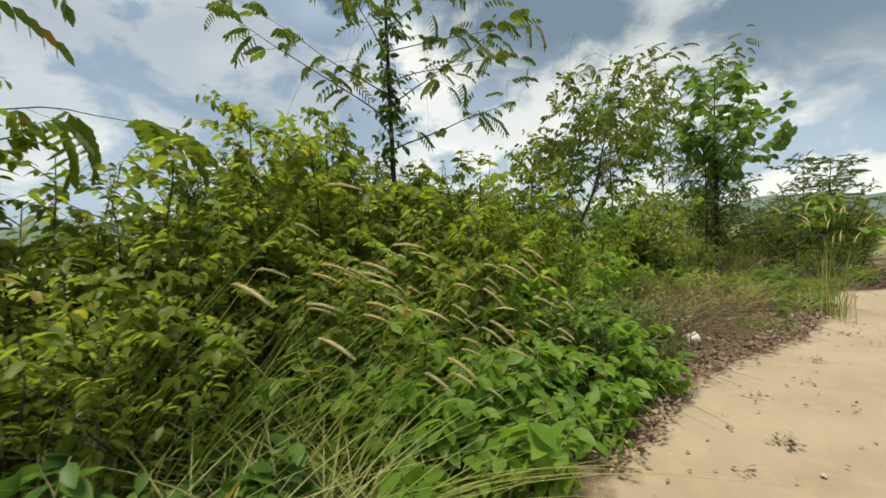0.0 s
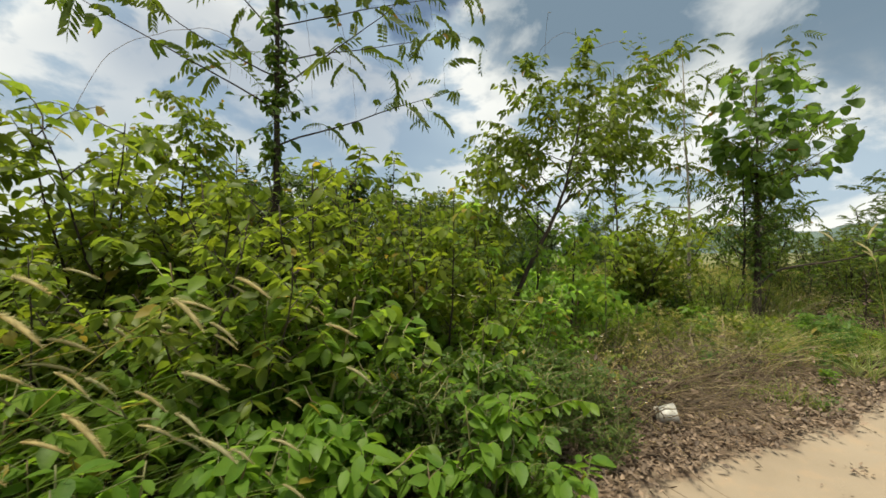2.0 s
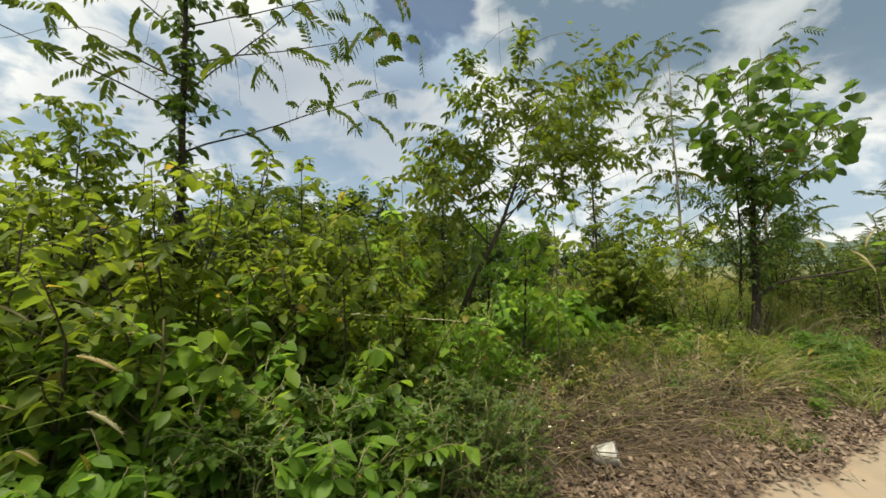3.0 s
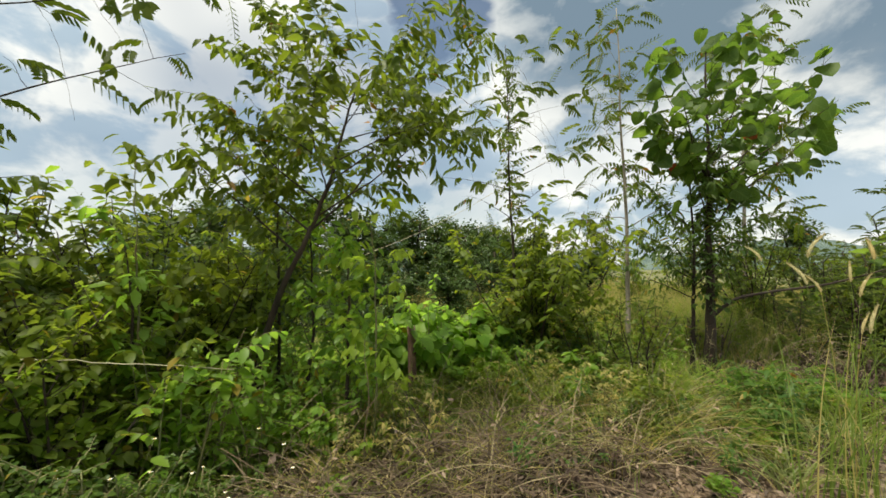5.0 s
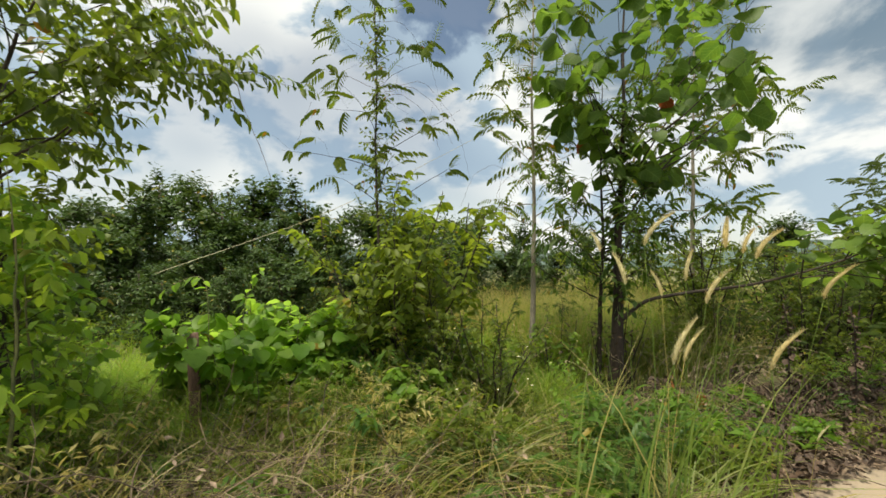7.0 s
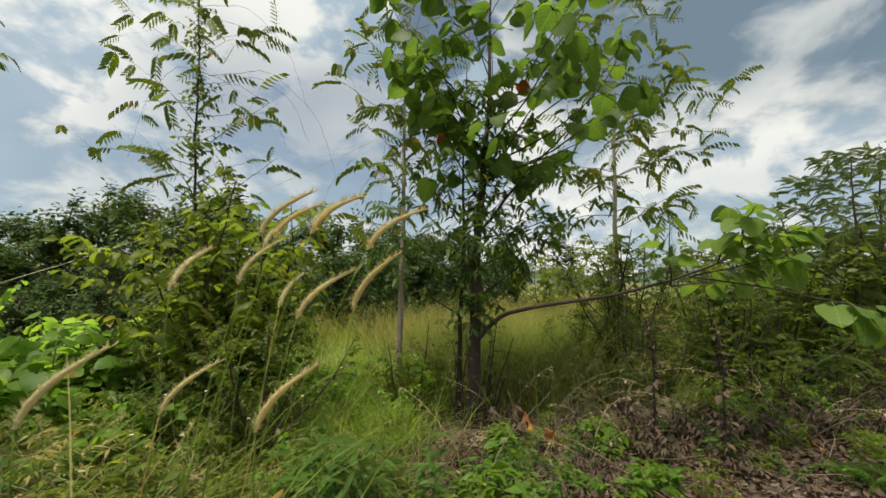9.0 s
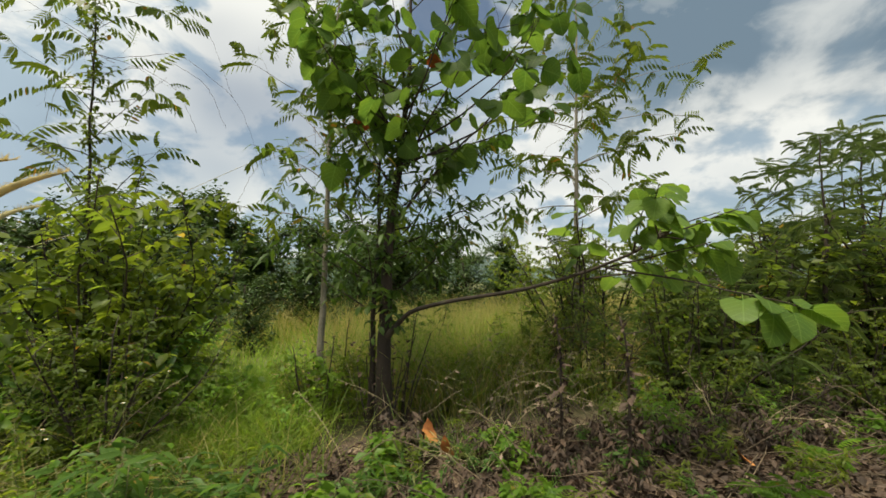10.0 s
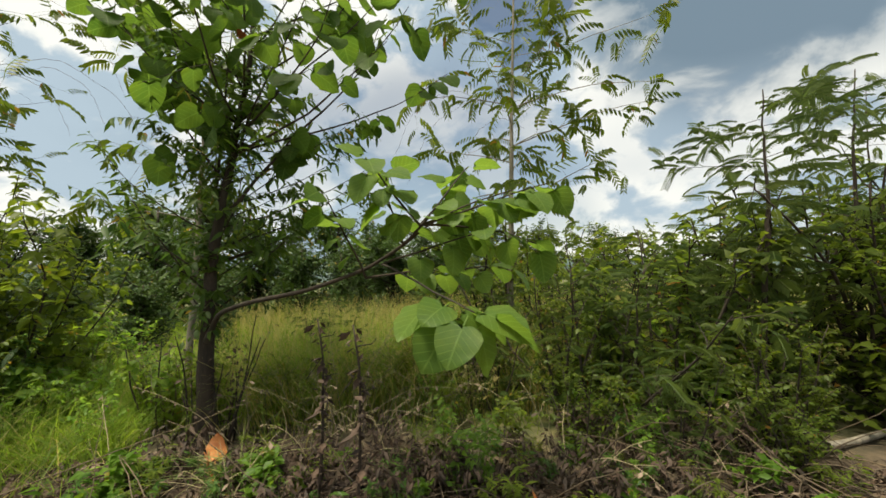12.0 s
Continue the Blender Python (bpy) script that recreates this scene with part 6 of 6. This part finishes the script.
def log():
    root = thing("fallen_log", (15.45, 2.6, 0.06), "pale barkless fallen branch lying on dead brush", "log")
    b = Bag()
    r = np.random.default_rng(6)
    tube(b, grow(r, (0, 0, 0), (1, 0.1, 0.02), 1.7, 9, 0.03), 0.03, 0.022, 8)
    part("bole", b, BARK_PALE, root)


log()


def daisies():
    """Small white flowers with a yellow eye on the herbs."""
    r = np.random.default_rng(51)
    for k in range(46):
        if k < 30:
            x, y, z = r.uniform(4.2, 5.4), r.uniform(1.75, 2.5), r.uniform(0.25, 0.75)
        else:
            x, y, z = r.uniform(8.2, 9.3), r.uniform(2.6, 3.4), r.uniform(0.4, 1.1)
        root = thing("daisy", (x, y, 0), "small white daisy-like flower on a thin stalk", "flower", "white flowers")
        sb = Bag()
        line = grow(r, (0, 0, -0.02), (r.normal(0, 0.15), r.normal(0, 0.15), 1), z, 6, 0.05)
        tube(sb, line, 0.0018, 0.001, 3)
        part("stalk", sb, STEM_GREEN, root)
        pb = Bag()
        a = np.arange(5) / 5 * 6.283 + r.uniform(0, 1)
        stamp(pb, TINY, np.repeat(line[-1:], 5, 0), np.stack([np.cos(a), np.sin(a), 0.2 + 0 * a], 1), np.array([[0, 0, 1.0]] * 5), 0.011)
        part("petals", pb, FLOWER, root)
        eb = Bag()
        tube(eb, line[-1] + np.array([(0, 0, -0.002), (0, 0, 0.002), (0, 0, 0.004)]), 0.004, 0.002, 6)
        part("eye", eb, FLOWER_EYE, root)


daisies()


def pebbles():
    r = np.random.default_rng(61)
    for k in range(40):
        x = r.uniform(3, 12)
        y = edge_y(x) - r.uniform(0.1, 1.4)
        me = bmesh.new()
        bmesh.ops.create_icosphere(me, subdivisions=2, radius=1)
        s = r.uniform(0.006, 0.018)
        for v in me.verts:
            v.co *= 1 + 0.25 * noise.noise(v.co * 1.6 + Vector((k, 0, 0)))
            v.co.z *= 0.6
        data = bpy.data.meshes.new("pebble")
        me.to_mesh(data)
        me.free()
        data.materials.append(STONE)
        ob = tagged(new("pebble", data), "small brown pebble on the sand", "pebble", "pebbles on the track")
        ob.scale = (s, s, s)
        ob.location = (x, y, -0.045)


pebbles()
